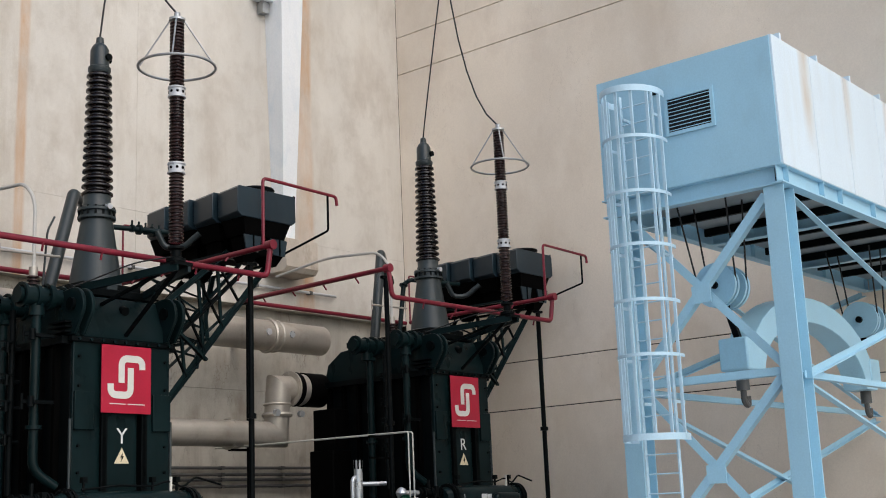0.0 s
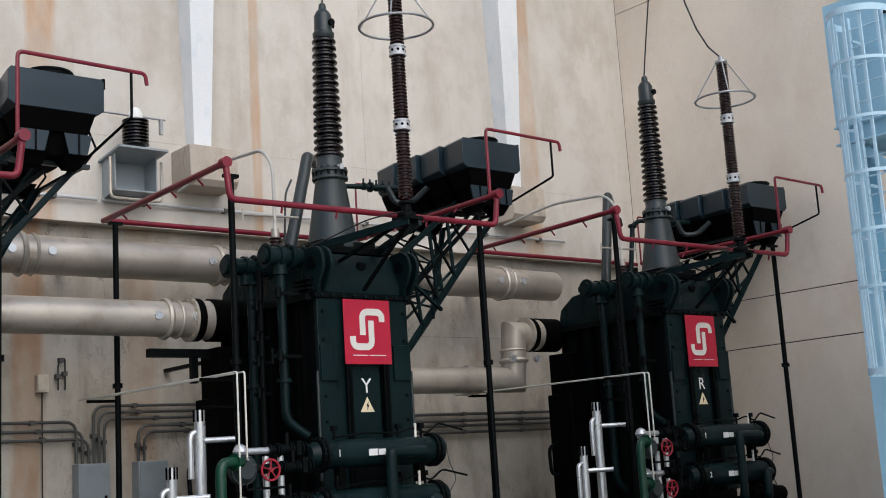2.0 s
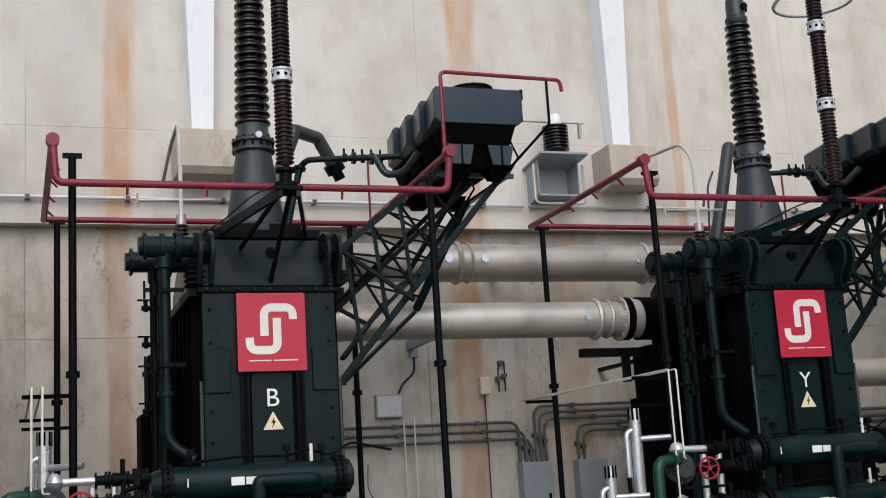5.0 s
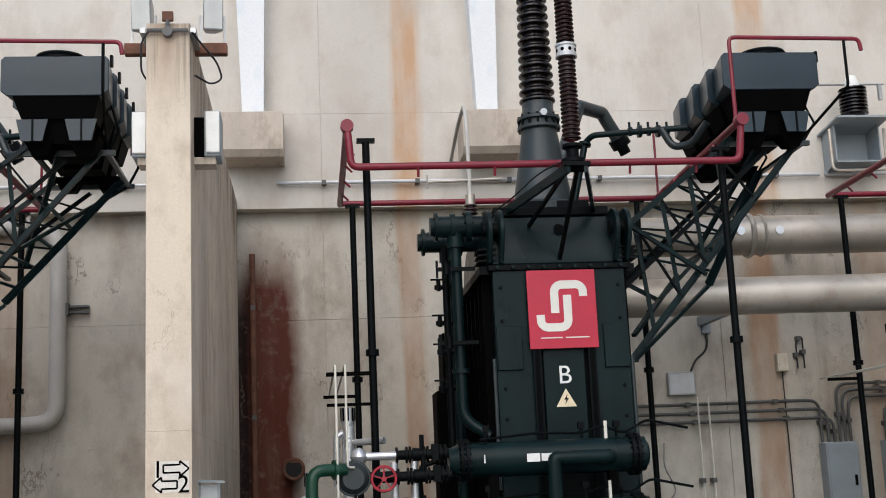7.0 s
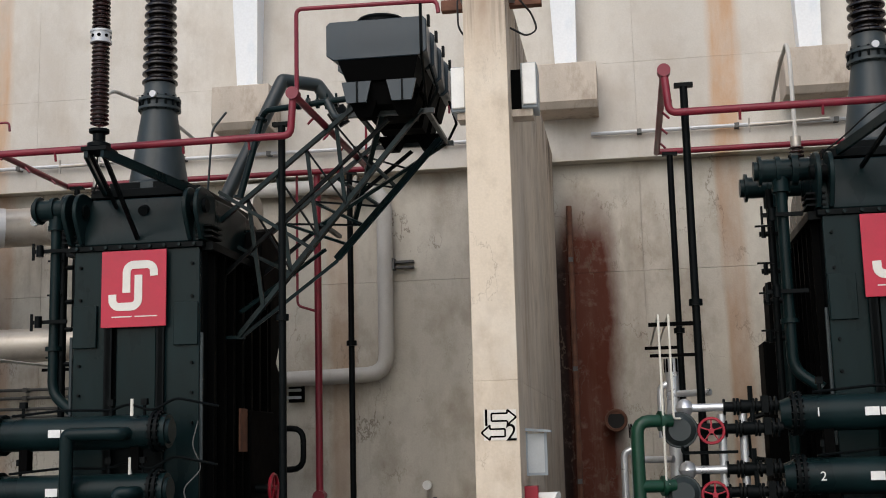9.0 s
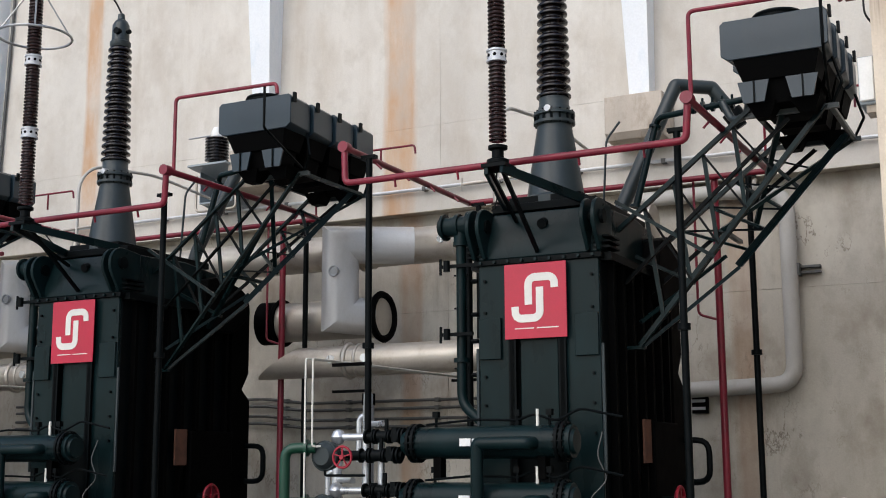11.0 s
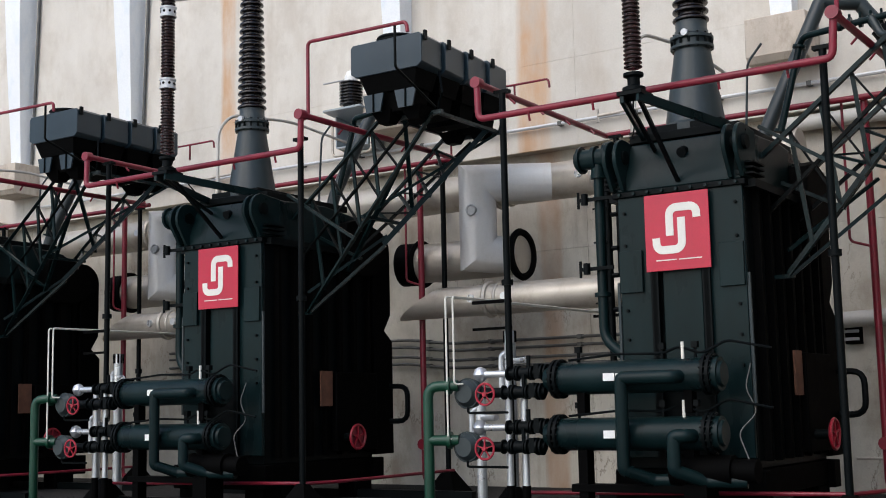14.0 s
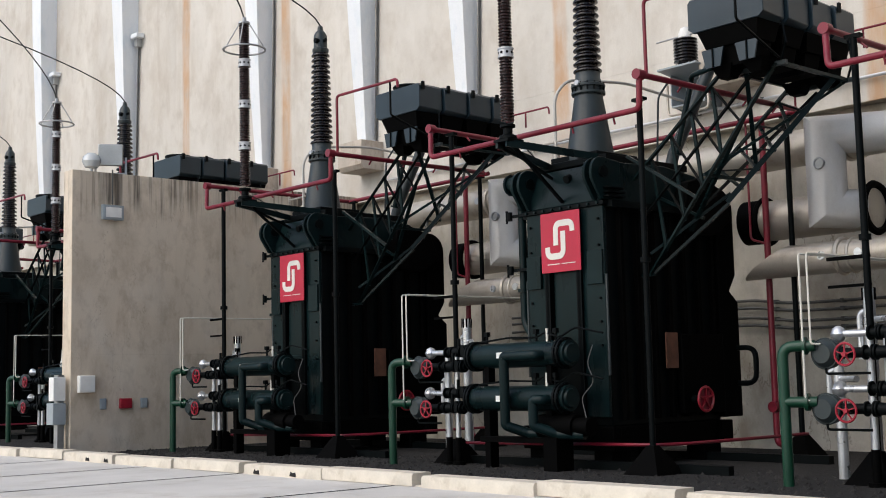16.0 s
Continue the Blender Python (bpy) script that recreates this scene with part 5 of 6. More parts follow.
                part("meter", Geo().cyl((-2.86, yy - 0.1, zz), (-2.86, yy + 0.04, zz), 0.2, 24).cyl((-2.86, yy - 0.1, zz), (-2.86, yy - 0.18, zz), 0.19, 24, 0.13).ring((-2.86, yy - 0.08, zz), 0.195, 0.02, "y", 24, 6), cone_mat, vt, "grey round flow meter housing")
                part("meter_arm", Geo().tube([(-2.84, yy - 0.1, zz - 0.19), (-2.84, yy - 0.1, zz - 0.27), (-2.2, yy - 0.1, zz - 0.27)], 0.018, 6, 0.05), steel_dark, vt)
    part("stand", Geo().box(-1.2, -1.06, -0.8, -0.6, 0.06, 1.12).box(0.28, 0.42, -0.8, -0.6, 0.06, 1.12).box(-1.3, 0.55, -0.82, -0.58, 0.5, 0.6).box(-1.2, -1.08, -0.78, -0.62, 1.5, 1.86).box(0.3, 0.42, -0.78, -0.62, 1.5, 1.86), black_mat, C, bevel=0.008)
    part("pump", Geo().cyl((0.1, -0.7, 0.78), (0.9, -0.7, 0.78), 0.2, 20).cyl((0.9, -0.7, 0.78), (1.2, -0.7, 0.78), 0.15, 18).box(0.3, 0.6, -0.9, -0.5, 0.06, 0.62), black_mat, C)
    part("grey_cable", Geo().tube([(1.1, -0.5, 2.1), (1.05, -0.6, 1.8), (1.2, -0.6, 1.5), (0.95, -0.65, 1.25), (1.1, -0.7, 0.9)], 0.009, 6, 0.1), conduit_mat, C)
    # silver vent pipes with slotted tops
    for x, y, z, r in ((-2.87, 0.37, 2.74, 0.085), (-3.37, 0.31, 1.92, 0.075)):
        vp = part("vent_pipe", Geo().cyl((x, y, 0.06), (x, y, z), r, 18), silver_mat, C, "bright aluminium vent pipe with slotted top")
        g = Geo()
        for i in range(8):
            q = math.pi * i / 4
            g.box(x + (r + 0.001) * math.cos(q) - 0.012, x + (r + 0.001) * math.cos(q) + 0.012, y + (r + 0.001) * math.sin(q) - 0.012, y + (r + 0.001) * math.sin(q) + 0.012, z - 0.17, z + 0.004)
        part("slot", g, black_mat, vp)
        part("branch", Geo().tube([(x - 0.16, y, z - 1.0), (x - 0.16, y, z - 0.35), (x, y, z - 0.3)], 0.045, 10, 0.1).cyl((x, y, z - 0.45), (x + 0.45, y - 0.3, z - 0.45), 0.045, 10), silver_mat, vp)
    for x in (-2.35, -2.1):
        part("drain_pipe", Geo().cyl((x, -0.6, 0.5), (x, -0.6, 2.0), 0.05, 12), silver_mat, C)
        part("pipe_foot", Geo().cyl((x, -0.6, 0.06), (x, -0.6, 0.55), 0.06, 12).cyl((x, -0.6, 0.06), (x, -0.6, 0.12), 0.12, 12), black_mat, C)
    gp = part("water_pipe", Geo().tube([(-3.36, -1.1, 0.02), (-3.36, -1.1, 1.93), (-2.95, -0.95, 1.93)], 0.075, 14, 0.16), green_pipe, C, "green painted cooling water pipe")
    part("branch", Geo().cyl((-3.36, -1.1, 1.18), (-2.95, -0.95, 1.18), 0.075, 14), green_pipe, gp)
    part("flange", Geo().cyl((-3.1, -1.0, 1.93), (-3.05, -0.985, 1.93), 0.12, 14).cyl((-3.1, -1.0, 1.18), (-3.05, -0.985, 1.18), 0.12, 14), green_pipe, gp)
    for k, (x, zb) in enumerate(((-3.05, 1.2), (-2.93, 1.95))):
        part("white_tube", Geo().tube([(x + 0.08, -0.98, zb), (x, -1.08, zb), (x, -1.08, 3.17), (x, 4.3, 3.2)], 0.014, 6, 0.05), white_tube, C)
    part("tube_bracket", Geo().bar((-3.15, -0.2, 3.14), (-2.5, -0.2, 3.14), 0.05).bar((-3.15, 3.75, 3.14), (-2.6, 3.75, 3.14), 0.05).bar((-3.15, -0.2, 2.75), (-2.5, -0.2, 2.75), 0.04), black_mat, C)
    return C


def red_riser(x):
    t = thing("red_riser", "red fire water riser standing behind a transformer", "riser pipe", (x + 1.6, UY + 3.85, 0.06), "red risers behind the transformers")
    part("pipe", Geo().tube([(0, 0, 6.2), (0, 0, 0.25), (0.25, -0.1, 0.2)], 0.06, 12, 0.12), red_pipe, t)
    part("foot", Geo().cyl((0.25, -0.1, 0), (0.25, -0.1, 0.24), 0.06, 10), red_pipe, t)
    part("side_tube", Geo().tube([(-0.35, 0, 6.2), (-0.35, 0, 4.0), (-0.04, 0, 3.9)], 0.022, 8, 0.08), red_pipe, t)
    part("valve", Geo().cyl((0, -0.1, 0.9), (0, 0.1, 0.9), 0.1, 12), red_pipe, t)


def dropper(name, a, mid, b, label):
    t = thing(name, label, "overhead wire", a)
    P = []
    A, M, B = Vector(a), Vector(mid), Vector(b)
    for i in range(13):
        s = i / 12
        P.append(A * (1 - s) ** 2 + M * 2 * s * (1 - s) + B * s * s - A)
    part("conductor", Geo().tube(P, 0.017, 6, 0.001), cable_mat, t)


first = transformer()
first.matrix_basis = Matrix.Translation((UX["R"], UY, 0))
arr3, arr4 = arrester(3), arrester(4)
frame_red, cool = deluge_frame(), oil_cooler()
AZ = 5.58
arr3.matrix_basis = Matrix.Translation((UX["R"], UY - 1.21, AZ))
arr4.matrix_basis = Matrix.Translation((UX["L3"], UY - 1.21, AZ))
frame_red.matrix_basis = Matrix.Translation((UX["R"], UY, 0))
cool.matrix_basis = Matrix.Translation((UX["R"], UY, 0))
units = {"R": first}
for u, x in UX.items():
    if u != "R":
        units[u] = copy_thing(first, Matrix.Translation((x, UY, 0)))
        copy_thing(frame_red, Matrix.Translation((x, UY, 0)))
        copy_thing(cool, Matrix.Translation((x, UY, 0)))
        if u in ("Y", "B", "L1", "L2"):
            copy_thing(arr3, Matrix.Translation((x, UY - 1.21, AZ)))
        elif u != "L3":
            copy_thing(arr4, Matrix.Translation((x, UY - 1.21, AZ)))
    if u in ("R", "Y", "B"):
        dropper("dropper_wire", (x, UY + 0.86, 9.84), (x + 0.02, UY + 0.6, 11.5), (x + 0.1, UY - 2.0, 24.0), "thin dark wire dropping to a bushing")
        dropper("dropper_wire", (x, UY - 1.21, AZ + 4.06), (x - 0.1, UY + 0.5, 11.0), (x - 0.1, UY + 0.2, 24.0), "thin dark wire dropping to a surge arrester")
    else:
        dropper("dropper_wire", (x, UY + 0.86, 9.84), (x - 0.1, UY + 0.5, 10.8), (x - 1.6, UY - 9.0, 12.9), "thin dark wire dropping to a bushing")
        dropper("dropper_wire", (x, UY - 1.21, AZ + 4.06), (x, UY - 1.55, 11.0), (x, UY - 6.7, 14.5), "thin dark wire dropping to a surge arrester")

for u in ("L1", "L2", "L3", "K1"):
    red_riser(UX[u])

# numbers on the coolers of the lettered units
for u in ("R", "Y", "B"):
    for ch, z in (("1", 1.98), ("2", 1.245)):
        me = text_mesh(ch, 0.15)
        me.materials.append(white_mat)
        ob = tagged(new("cooler_number", me), "white painted number " + ch + " on a cooler", "painted number")
        ob.matrix_basis = pose(UX[u] - 1.26, UY - 0.9 - (0.04 if ch == "2" else 0), z, 90, 0, 0)

# phase letters and warning triangles
for u, z in (("B", 3.05), ("Y", 3.05), ("R", 3.05)):
    tagged(units[u], "dark green power transformer lettered " + u + " with a warning triangle")
    me = text_mesh(u, 0.34)
    me.materials.append(white_mat)
    ob = new("phase_letter", me)
    ob.parent = units[u]
    ob.matrix_basis = pose(0, 0.095, z, 90, 0, 0)
    tri = part("warning_triangle", Geo().slab([(-0.135, 2.64), (0.135, 2.64), (0, 2.88)], "y", 0.088, 0.1), yellow_mat, units[u], "cream warning triangle with a black flash")
    part("flash", Geo().slab([(0.02, 2.81), (-0.03, 2.73), (0.0, 2.735), (-0.02, 2.665), (0.035, 2.755), (0.005, 2.75)], "y", 0.082, 0.088), black_mat, tri)

# ---- fire wall fittings ----
def flood_lamp(at, turn):
    t = thing("flood_lamp", "grey cast flood lamp on the fire wall", "flood lamp", at)
    t.matrix_basis = pose(*at, 0, 0, turn)
    part("housing", Geo().hexa([(-0.17, -0.02, 0.12), (0.17, -0.02, 0.12), (0.1, 0.34, 0.2), (-0.1, 0.34, 0.2), (-0.17, -0.1, 0.5), (0.17, -0.1, 0.5), (0.1, 0.3, 0.46), (-0.1, 0.3, 0.46)]), grey_metal, t, bevel=0.02)
    part("glass", Geo().hexa([(-0.15, -0.035, 0.14), (0.15, -0.035, 0.14), (0.15, -0.02, 0.14), (-0.15, -0.02, 0.14), (-0.15, -0.112, 0.48), (0.15, -0.112, 0.48), (0.15, -0.1, 0.48), (-0.15, -0.1, 0.48)]), glass_mat, t)
    part("bracket", Geo().bar((-0.2, 0.1, 0.3), (-0.2, 0.1, 0), 0.03).bar((0.2, 0.1, 0.3), (0.2, 0.1, 0), 0.03).bar((-0.21, 0.1, 0.0), (0.21, 0.1, 0.0), 0.04), grey_metal, t)
    return t


yf = 13.74
t = thing("lamp_beam", "rusted red steel crossbar on the fire wall top", "beam", (FW1, yf + 0.6, 6.69))
part("beam", Geo().box(-0.55, 0.6, -0.06, 0.06, -0.065, 0.065), rust_mat, t, bevel=0.01)
part("clamp", Geo().box(-0.3, -0.24, -0.62, 0.08, -0.03, 0.03).box(0.24, 0.3, -0.62, 0.08, -0.03, 0.03), grey_metal, t)
for dx, turn in ((-0.36, -6), (0.44, 8)):
    fl = flood_lamp((FW1 + dx, yf + 0.6, 6.76), turn)
    fl.scale = (0.68, 1.0, 1.25)
t = thing("conduit_fitting", "round conduit fitting with side arms on the fire wall", "conduit fitting", (FW1 + 0.0, yf, 6.66))
part("boss", Geo().cyl((0, -0.08, 0), (0, 0, 0), 0.055, 16).cyl((-0.22, -0.04, 0.02), (0.22, -0.04, 0.02), 0.025, 8).cyl((0, -0.04, 0), (0, -0.04, 0.14), 0.022, 8), conduit_mat, t)
part("box", Geo().box(-0.06, 0.06, -0.05, 0, 0.13, 0.24), rust_mat, t, bevel=0.008)
part("cable", Geo().tube([(-0.2, -0.03, 0.02), (-0.29, 0.0, -0.1), (-0.3, 0.1, -0.4), (-0.24, 0.2, -0.48)], 0.012, 6, 0.1), cable_mat, t)
part("cable", Geo().tube([(0.26, -0.03, 0.0), (0.5, 0.4, -0.2), (0.55, 0.5, -0.36), (0.42, 0.5, -0.42), (0.26, 0.3, -0.38)], 0.012, 6, 0.1), cable_mat, t)
for s in (-1, 1):
    t = thing("wall_lamp", "white box lamp on the side of the fire wall", "wall lamp", (FW1 + s * (0.235 if s < 0 else 0.33), yf + 0.55, 5.37), "box lamps on the fire wall")
    part("body", Geo().box(min(0.02 * s, s * 0.2), max(0.02 * s, s * 0.2), -0.2, 0.2, 0.0, 0.52), cab_mat, t, bevel=0.015)
    part("diffuser", Geo().box(min(0.04 * s, s * 0.19), max(0.04 * s, s * 0.19), -0.24, -0.2, 0.03, 0.5), white_mat, t, bevel=0.01)
    part("mount", Geo().box(min(-0.1 if s > 0 else 0, s * 0.14), max(0, s * 0.14), -0.15, 0.1, -0.08, 0.0), corbel_mat, t)
    if s > 0:
        # black block added for the shadow gap between lamp and wall
        part("gap_shadow_block", Geo().box(-0.1, 0.03, -0.14, 0.1, 0.02, 0.46), black_mat, t)

# painted arrows with numbers on the first fire wall
t = thing("painted_arrows", "black outlined arrows numbered 1 and 2 painted on white", "painted marking", (FW1 + 0.02, yf - 0.003, 1.9))
t.scale = (0.92, 1, 0.92)
part("pale_ground", Geo().box(-0.17, 0.2, 0.0, 0.003, -0.17, 0.17), pale_ground, t)


def arrow_outline(pts, parent):
    g = Geo()
    for a, b in zip(pts, pts[1:] + pts[:1]):
        g.bar((a[0], -0.002, a[1]), (b[0], -0.002, b[1]), 0.02, 0.004, up=(0, 1, 0))
    return part("arrow", g, black_mat, parent)


arrow_outline([(-0.08, 0.13), (-0.08, 0.045), (0.1, 0.045), (0.1, 0.0), (0.2, 0.085), (0.1, 0.17), (0.1, 0.13)], t)
arrow_outline([(0.07, -0.045), (0.07, -0.13), (-0.1, -0.13), (-0.1, -0.17), (-0.2, -0.085), (-0.1, 0.0), (-0.1, -0.045)], t)
for ch, x, z in (("1", -0.14, 0.075), ("2", 0.14, -0.095)):
    me = text_mesh(ch, 0.27, 0.004)
    me.materials.append(black_mat)
    ob = new("number", me)
    ob.parent = t
    ob.matrix_basis = pose(x, -0.004, z, 90, 0, 0)
j = thing("notice_board", "small pale notice board on the fire wall side", "notice board", (FW1 + 0.235, 14.5, 1.38))
part("panel", Geo().box(0.0, 0.22, -0.02, 0.0, 0.0, 0.43), glass_mat, j)
part("frame", Geo().box(0.0, 0.02, -0.04, 0.02, -0.02, 0.45).box(0.2, 0.23, -0.04, 0.02, -0.02, 0.45).box(0.02, 0.2, -0.04, 0.02, -0.02, 0.01), cab_mat, j)
part("roof", Geo().hexa([(0, -0.1, 0.46), (0.28, -0.1, 0.44), (0.28, 0.1, 0.44), (0, 0.1, 0.46), (0, -0.1, 0.49), (0.28, -0.1, 0.465), (0.28, 0.1, 0.465), (0, 0.1, 0.49)]), cab_mat, j)
t = thing("alarm_horn", "red alarm box with white horn on the fire wall", "alarm", (FW1 + 0.235, 14.2, 1.0))
part("box", Geo().box(0, 0.14, -0.12, 0.12, 0, 0.26), red_bright, t, bevel=0.01)
part("horn", Geo().cyl((0.14, 0, 0.14), (0.34, -0.06, 0.1), 0.05, 14, 0.1), white_mat, t)
# second fire wall
fl = flood_lamp((FW2 + 0.1, yf + 1.05, 6.8), 62)
fl.scale = (1.8, 1.6, 1.4)
t = thing("round_lamp", "pale round lamp on the fire wall top", "lamp", (FW2 + 0.0, yf + 0.6, 6.78))
part("globe", Geo().lathe([(0.03, 0.1), (0.16, 0.14), (0.23, 0.28), (0.2, 0.4), (0.1, 0.48)], (0, 0, 0), 20), glass_mat, t)
part("stem", Geo().cyl((0, 0, 0), (0, 0, 0.14), 0.04, 10), grey_metal, t)
xs = FW2 + 0.235


def side_box(y, z, w, h, d, m, label, name="switch_box"):
    t = thing(name, label, "switch box", (xs, y, z))
    part("body", Geo().box(0, d, -w / 2, w / 2, -h / 2, h / 2), m, t, bevel=0.012)
    part("cover", Geo().box(d, d + 0.012, -w / 2 + 0.03, w / 2 - 0.03, -h / 2 + 0.03, h / 2 - 0.03), m, t)
    return t


b = side_box(14.75, 5.8, 0.55, 0.36, 0.12, cab_mat, "grey framed lamp box on the fire wall", "bulkhead_lamp")
part("glass", Geo().box(0.132, 0.14, -0.2, 0.2, -0.12, 0.12), white_mat, b)
part("drop_conduit", Geo().cyl((0.05, 0, 0.2), (0.05, 0, 1.05), 0.02, 8), conduit_mat, b)
side_box(14.1, 1.68, 0.4, 0.4, 0.14, white_mat, "white socket box on the fire wall")
side_box(15.12, 1.2, 0.3, 0.24, 0.1, red_bright, "red fire alarm call box on the fire wall")
side_box(14.55, 1.2, 0.16, 0.26, 0.05, cab_mat, "small grey switch plate on the fire wall")
side_box(15.62, 1.2, 0.18, 0.24, 0.05, cab_mat, "small grey switch plate on the fire wall")
t = thing("meter_post", "grey meter boxes on a post before the fire wall", "meter box", (FW2 + 0.05, 13.55, 0.0))
part("post", Geo().box(-0.1, 0.1, -0.08, 0.08, 0, 1.9), grey_metal, t)
part("upper_box", Geo().box(-0.13, 0.13, -0.2, 0.1, 1.3, 1.85), white_mat, t, bevel=0.012)
part("lower_box", Geo().box(-0.2, 0.16, -0.22, 0.1, 0.75, 1.25), cab_mat, t, bevel=0.012)


# ---- blue hoist tower ----
X0, X1, Y0, Y1 = 15.0, EAST - 0.02, 7.11, 9.82
tw = thing("hoist_tower", "light blue steel hoist tower with a sheet-clad machine house", "hoist tower", (X0, Y0, 0))
W_, D_ = Y1 - Y0, X1 - X0
house = part("machine_house", Geo().box(0, D_, 0.02, W_, 6.0, 7.77), blue_mat, tw, bevel=0.01)
for k in range(8):
    a = k * D_ / 8
    # long side takes the paler blue, so its light is painted against the end
    part("side_sheet", Geo().box(a + 0.006, a + D_ / 8 - 0.006, -0.03, 0.02, 5.98, 7.78), lit_blue, house, "blue sheet in a paler lit-side tone with rust streaks", bevel=0.006)
    part("lifting_lug", Geo().box(a + 0.35, a + 0.4, 0.0, 0.1, 7.76, 7.9), lit_blue, house)
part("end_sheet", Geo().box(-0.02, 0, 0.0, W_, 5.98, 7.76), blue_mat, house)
lou = part("louvre_frame", Geo().box(-0.05, -0.02, 0.86, 1.62, 6.7, 6.75).box(-0.05, -0.02, 0.86, 1.62, 7.23, 7.28).box(-0.05, -0.02, 0.86, 0.91, 6.75, 7.23).box(-0.05, -0.02, 1.57, 1.62, 6.75, 7.23), blue_mat, house)
# dark sheet between the slats paints the shadow of a deep louvre
part("louvre_shade_sheet", Geo().box(-0.024, -0.021, 0.91, 1.57, 6.75, 7.23), hole_mat, house)
for k in range(9):
    z = 6.765 + k * 0.053
    part("slat", Geo().hexa([(-0.05, 0.91, z), (-0.05, 1.57, z), (-0.03, 1.57, z + 0.012), (-0.03, 0.91, z + 0.012), (-0.05, 0.91, z + 0.008), (-0.05, 1.57, z + 0.008), (-0.03, 1.57, z + 0.02), (-0.03, 0.91, z + 0.02)]), blue_mat, lou)
part("roof_hook", Geo().box(-0.12, -0.02, 1.72, 1.8, 7.36, 7.46), steel_dark, house)


def i_beam(a, b, w, h, parent, name, across=(0, 0, 1)):
    """An I-section from a to b."""
    a, b, u = Vector(a), Vector(b), Vector(across)
    d = (b - a).normalized()
    s = d.cross(u).normalized()
    t = s.cross(d).normalized()
    W, H, f, q = w / 2, h / 2, 0.02, 0.007
    prof = [(-W, -H), (W, -H), (W, -H + f), (q, -H + f), (q, H - f), (W, H - f), (W, H), (-W, H), (-W, H - f), (-q, H - f), (-q, -H + f), (-W, -H + f)]
    g = Geo().prism(a, b, prof, s, t)
    return part(name, g, blue_mat, parent)


for y in (0.06, W_ - 0.06):
    i_beam((-0.05, y, 5.86), (D_ + 0.05, y, 5.86), 0.16, 0.26, tw, "floor_beam")
    for x in (0.15, 1.3, 1.95, 3.2, 4.5, 6.0, 7.5, D_ - 0.15):
        part("stiffener", Geo().box(x - 0.008, x + 0.008, y - 0.08, y + 0.08, 5.75, 5.98), blue_mat, tw)
for x in (0.08, 3.0, 6.2, D_ - 0.08):
    i_beam((x, 0.14, 5.86), (x, W_ - 0.14, 5.86), 0.16, 0.26, tw, "cross_beam")
part("floor_plate", Geo().box(0.1, D_ - 0.1, 0.12, W_ - 0.12, 5.97, 6.0), cab_mat, tw)
for k in range(8):
    part("floor_joist", Geo().box(0.5 + k * 1.1, 0.57 + k * 1.1, 0.14, W_ - 0.14, 5.84, 5.96), steel_dark, tw)
for x in (0.2,):
    for y in (0.16, W_ - 0.16):
        lg = i_beam((x, y, 0.02), (x, y, 5.72), 0.28, 0.34, tw, "leg", (1, 0, 0))
        part("base_plate", Geo().box(x - 0.25, x + 0.25, y - 0.25, y + 0.25, 0.0, 0.03), blue_mat, lg)
        part("gusset", Geo().slab([(x, 5.72), (x + (0.45 if x < 3 else -0.45), 5.72), (x, 5.2)], "y", y - 0.008, y + 0.008), blue_mat, lg)
for xx in (0.1,):
    ya, yb = 0.28, W_ - 0.28
    for za, zb in ((3.3, 5.6), (0.9, 3.2)):
        part("brace", Geo().angle_bar((xx, ya, zb), (xx, yb, za), 0.11), blue_mat, tw)
        part("brace", Geo().angle_bar((xx + 0.03, ya, za), (xx + 0.03, yb, zb), 0.11), blue_mat, tw)
        part("brace_plate", Geo().box(xx - 0.02, xx + 0.0, (ya + yb) / 2 - 0.14, (ya + yb) / 2 + 0.14, (za + zb) / 2 - 0.12, (za + zb) / 2 + 0.12), blue_mat, tw)
    part("tie", Geo().angle_bar((xx, ya, 3.26), (xx, yb, 3.26), 0.1), blue_mat, tw)
for yy in (0.1, W_ - 0.1):
    for za, zb in ((3.2, 5.6), (0.9, 3.1)):
        part("brace", Geo().angle_bar((0.35, yy, zb), (D_ - 0.35, yy, za), 0.09), blue_mat, tw)
        part("brace", Geo().angle_bar((0.35, yy + 0.03, za), (D_ - 0.35, yy + 0.03, zb), 0.09), blue_mat, tw)
    part("tie", Geo().angle_bar((0.3, yy, 3.2), (D_ - 0.3, yy, 3.2), 0.1), blue_mat, tw)

# caged ladder on the tower
ld = thing("caged_ladder", "light blue steel ladder with a round safety cage", "ladder", (X0, Y0, 0.0))
yl, xl = 1.92, -0.3
for s in (-1, 1):
    part("rail", Geo().box(xl - 0.03, xl + 0.03, yl + s * 0.25 - 0.01, yl + s * 0.25 + 0.01, 0.0, 7.36), ladder_blue, ld)
z = 0.3
while z < 7.3:
    part("rung", Geo().cyl((xl, yl - 0.25, z), (xl, yl + 0.25, z), 0.011, 6), ladder_blue, ld)
    z += 0.255
for k in range(4):
    part("standoff", Geo().box(xl, 0.0, yl - 0.24, yl - 0.21, 1.0 + k * 2.0, 1.04 + k * 2.0).box(xl, 0.0, yl + 0.21, yl + 0.24, 1.0 + k * 2.0, 1.04 + k * 2.0), ladder_blue, ld)


def hoop_pts(r):
    return [(xl - 0.05 - (r + 0.1) * math.sin(math.radians(a)), yl + 0.02 + r * math.cos(math.radians(a))) for a in range(-20, 201, 10)]


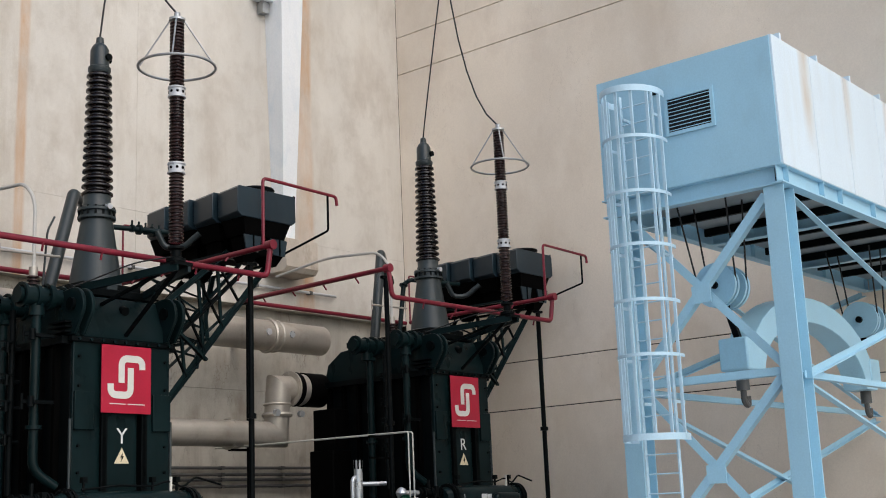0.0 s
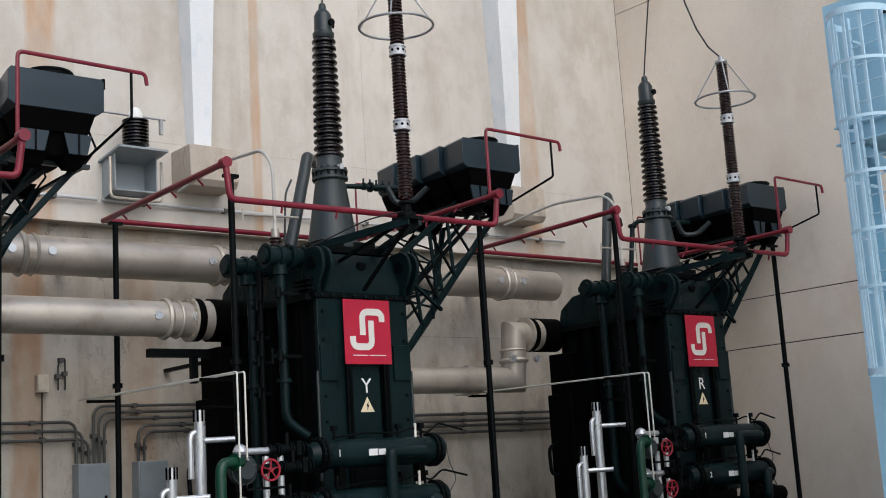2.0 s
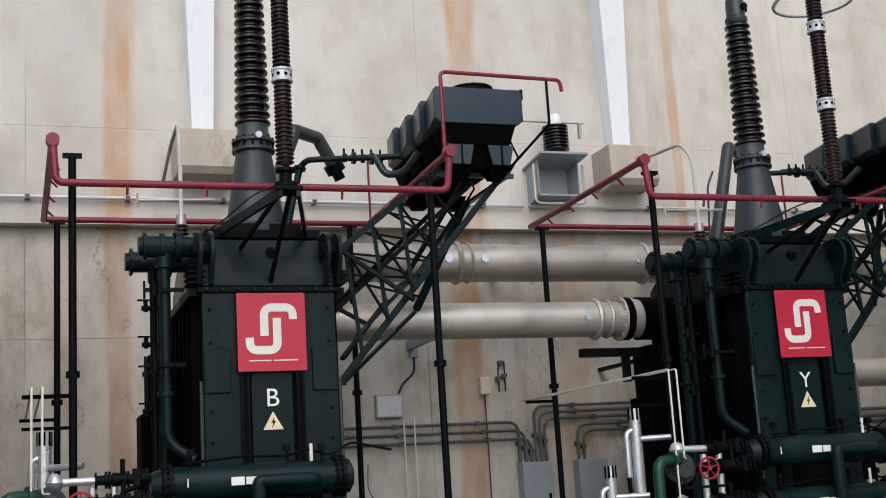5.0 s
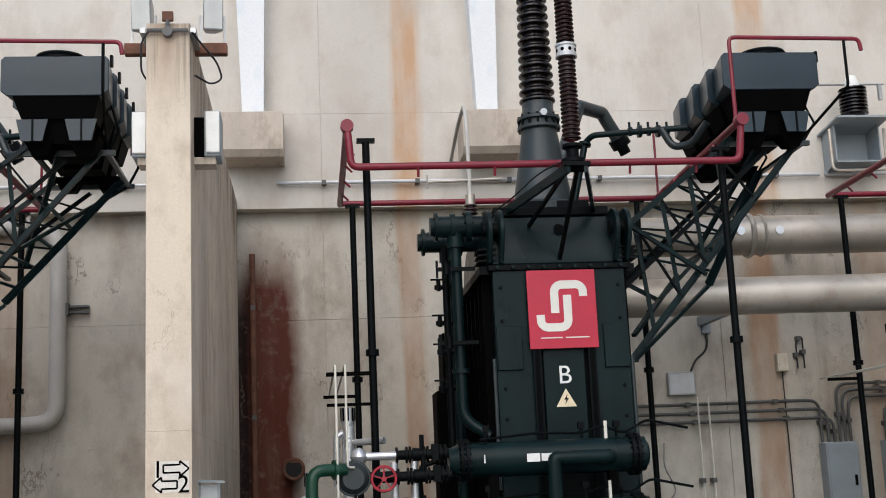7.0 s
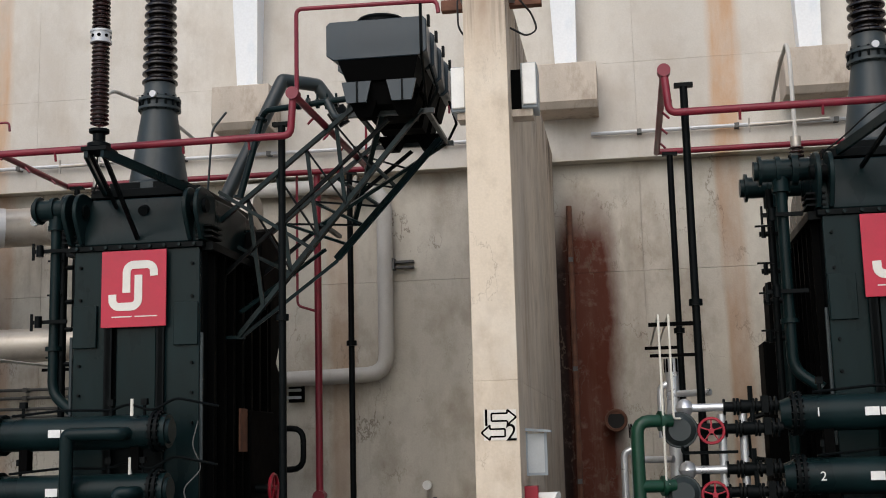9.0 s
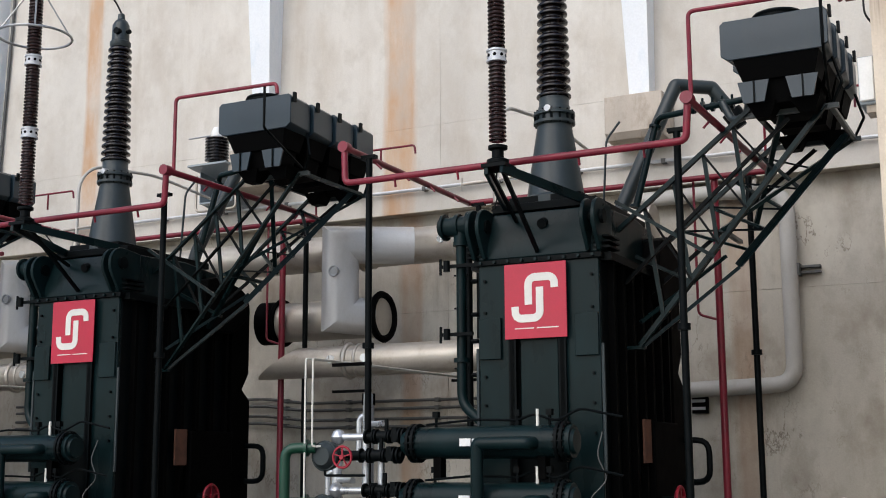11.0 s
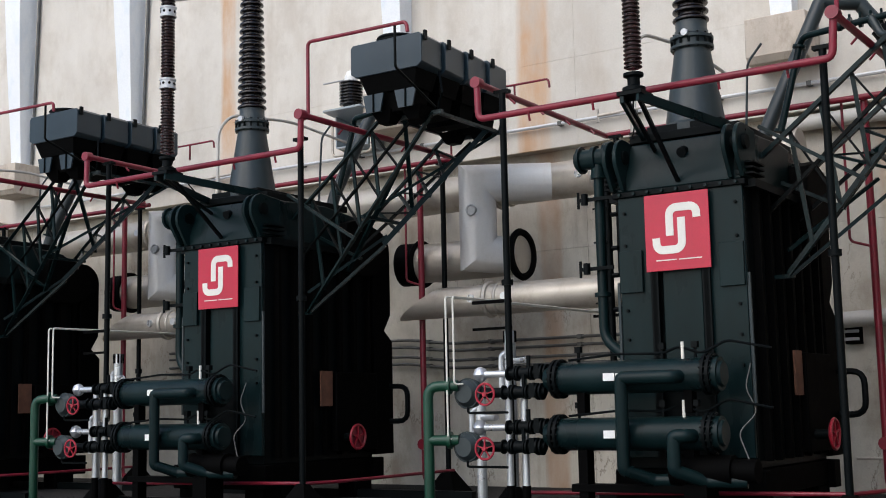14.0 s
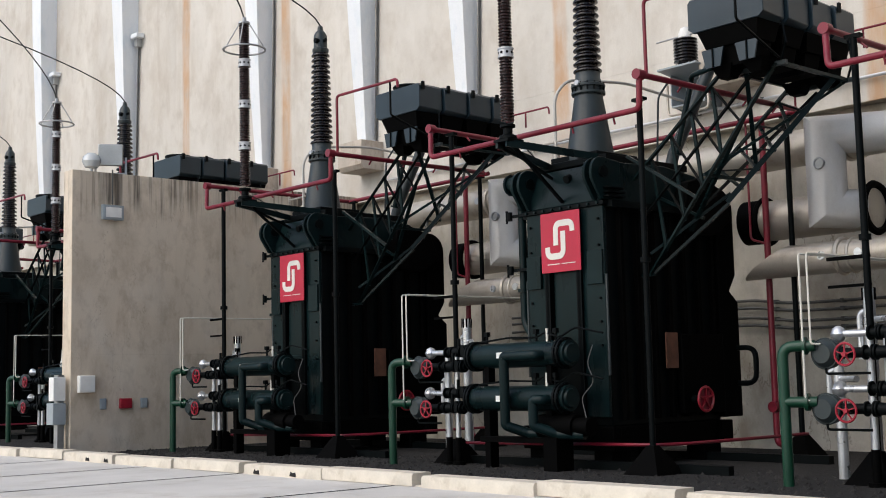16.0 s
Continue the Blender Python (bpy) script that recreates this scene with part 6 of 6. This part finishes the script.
for z, h in ((7.28, 0.09), (6.6, 0.045), (5.83, 0.045), (5.1, 0.045), (4.35, 0.045), (3.62, 0.045), (2.55, 0.09)):
    g = Geo().strip(hoop_pts(0.42), z, 0.012, h)
    part("cage_hoop", g, ladder_blue, ld)
for a in (0, 30, 60, 90, 120, 150, 180):
    x, y = xl - 0.05 - 0.46 * math.sin(math.radians(a)), yl + 0.02 + 0.41 * math.cos(math.radians(a))
    part("cage_strip", Geo().box(x - 0.012, x + 0.012, y - 0.02, y + 0.02, 2.51, 7.32), ladder_blue, ld)

# lifting yoke hanging on ropes in the tower
yk = thing("lifting_yoke", "light blue arched lifting beam hung on rope blocks", "lifting beam", (X0 + 3.3, Y0 + 1.35, 3.4))
pts = [(math.cos(math.radians(a)) * 2.34, math.sin(math.radians(a)) * 1.3) for a in range(0, 181, 10)]
inner = [(math.cos(math.radians(a)) * 1.88, math.sin(math.radians(a)) * 0.92) for a in range(180, -1, -10)]
part("arch", Geo().slab(pts + inner, "y", -0.2, 0.2), blue_mat, yk, bevel=0.01)
for s in (-1, 1):
    c, e = s * 2.6, s * 2.26 + 0.04
    part("end_block", Geo().box(e - 0.22, e + 0.2, -0.22, 0.22, 0.06, 0.52), blue_mat, yk, bevel=0.03)
    for xx in (c - 0.14, c + 0.18):
        sv = part("sheave", Geo().cyl((xx - 0.07, 0, 1.22), (xx - 0.02, 0, 1.22), 0.31, 28).cyl((xx + 0.02, 0, 1.22), (xx + 0.07, 0, 1.22), 0.31, 28), blue_mat, yk)
        part("groove", Geo().cyl((xx - 0.02, 0, 1.22), (xx + 0.02, 0, 1.22), 0.27, 28), steel_dark, sv)
    part("sheave_boss", Geo().cyl((c - 0.26, 0, 1.22), (c + 0.3, 0, 1.22), 0.055, 14), steel_dark, yk)
    part("link", Geo().bar((e, 0, 0.5), (c, 0, 1.1), 0.09, 0.07), steel_dark, yk)
    part("hook", Geo().cyl((e, 0, 0.06), (e, 0, -0.2), 0.09, 14).tube([(e, 0, -0.2), (e, 0, -0.36), (e + 0.12, 0, -0.42), (e + 0.12, 0, -0.28)], 0.045, 8, 0.06), conduit_mat, yk)
    for dx in (-0.14, 0.18):
        for dy in (-0.29, 0.29):
            part("rope", Geo().cyl((c + dx, dy, 1.25), (c + dx * 1.6 - 0.2, dy * 1.3, 2.42), 0.014, 6), cable_mat, yk)

# unseen enclosing wall, added behind the camera's yard
structure("wall_south", Geo().box(-90, 60, -60, -59, 0, 4), concrete_fire, "unseen low plain concrete wall added across the yard", "wall")
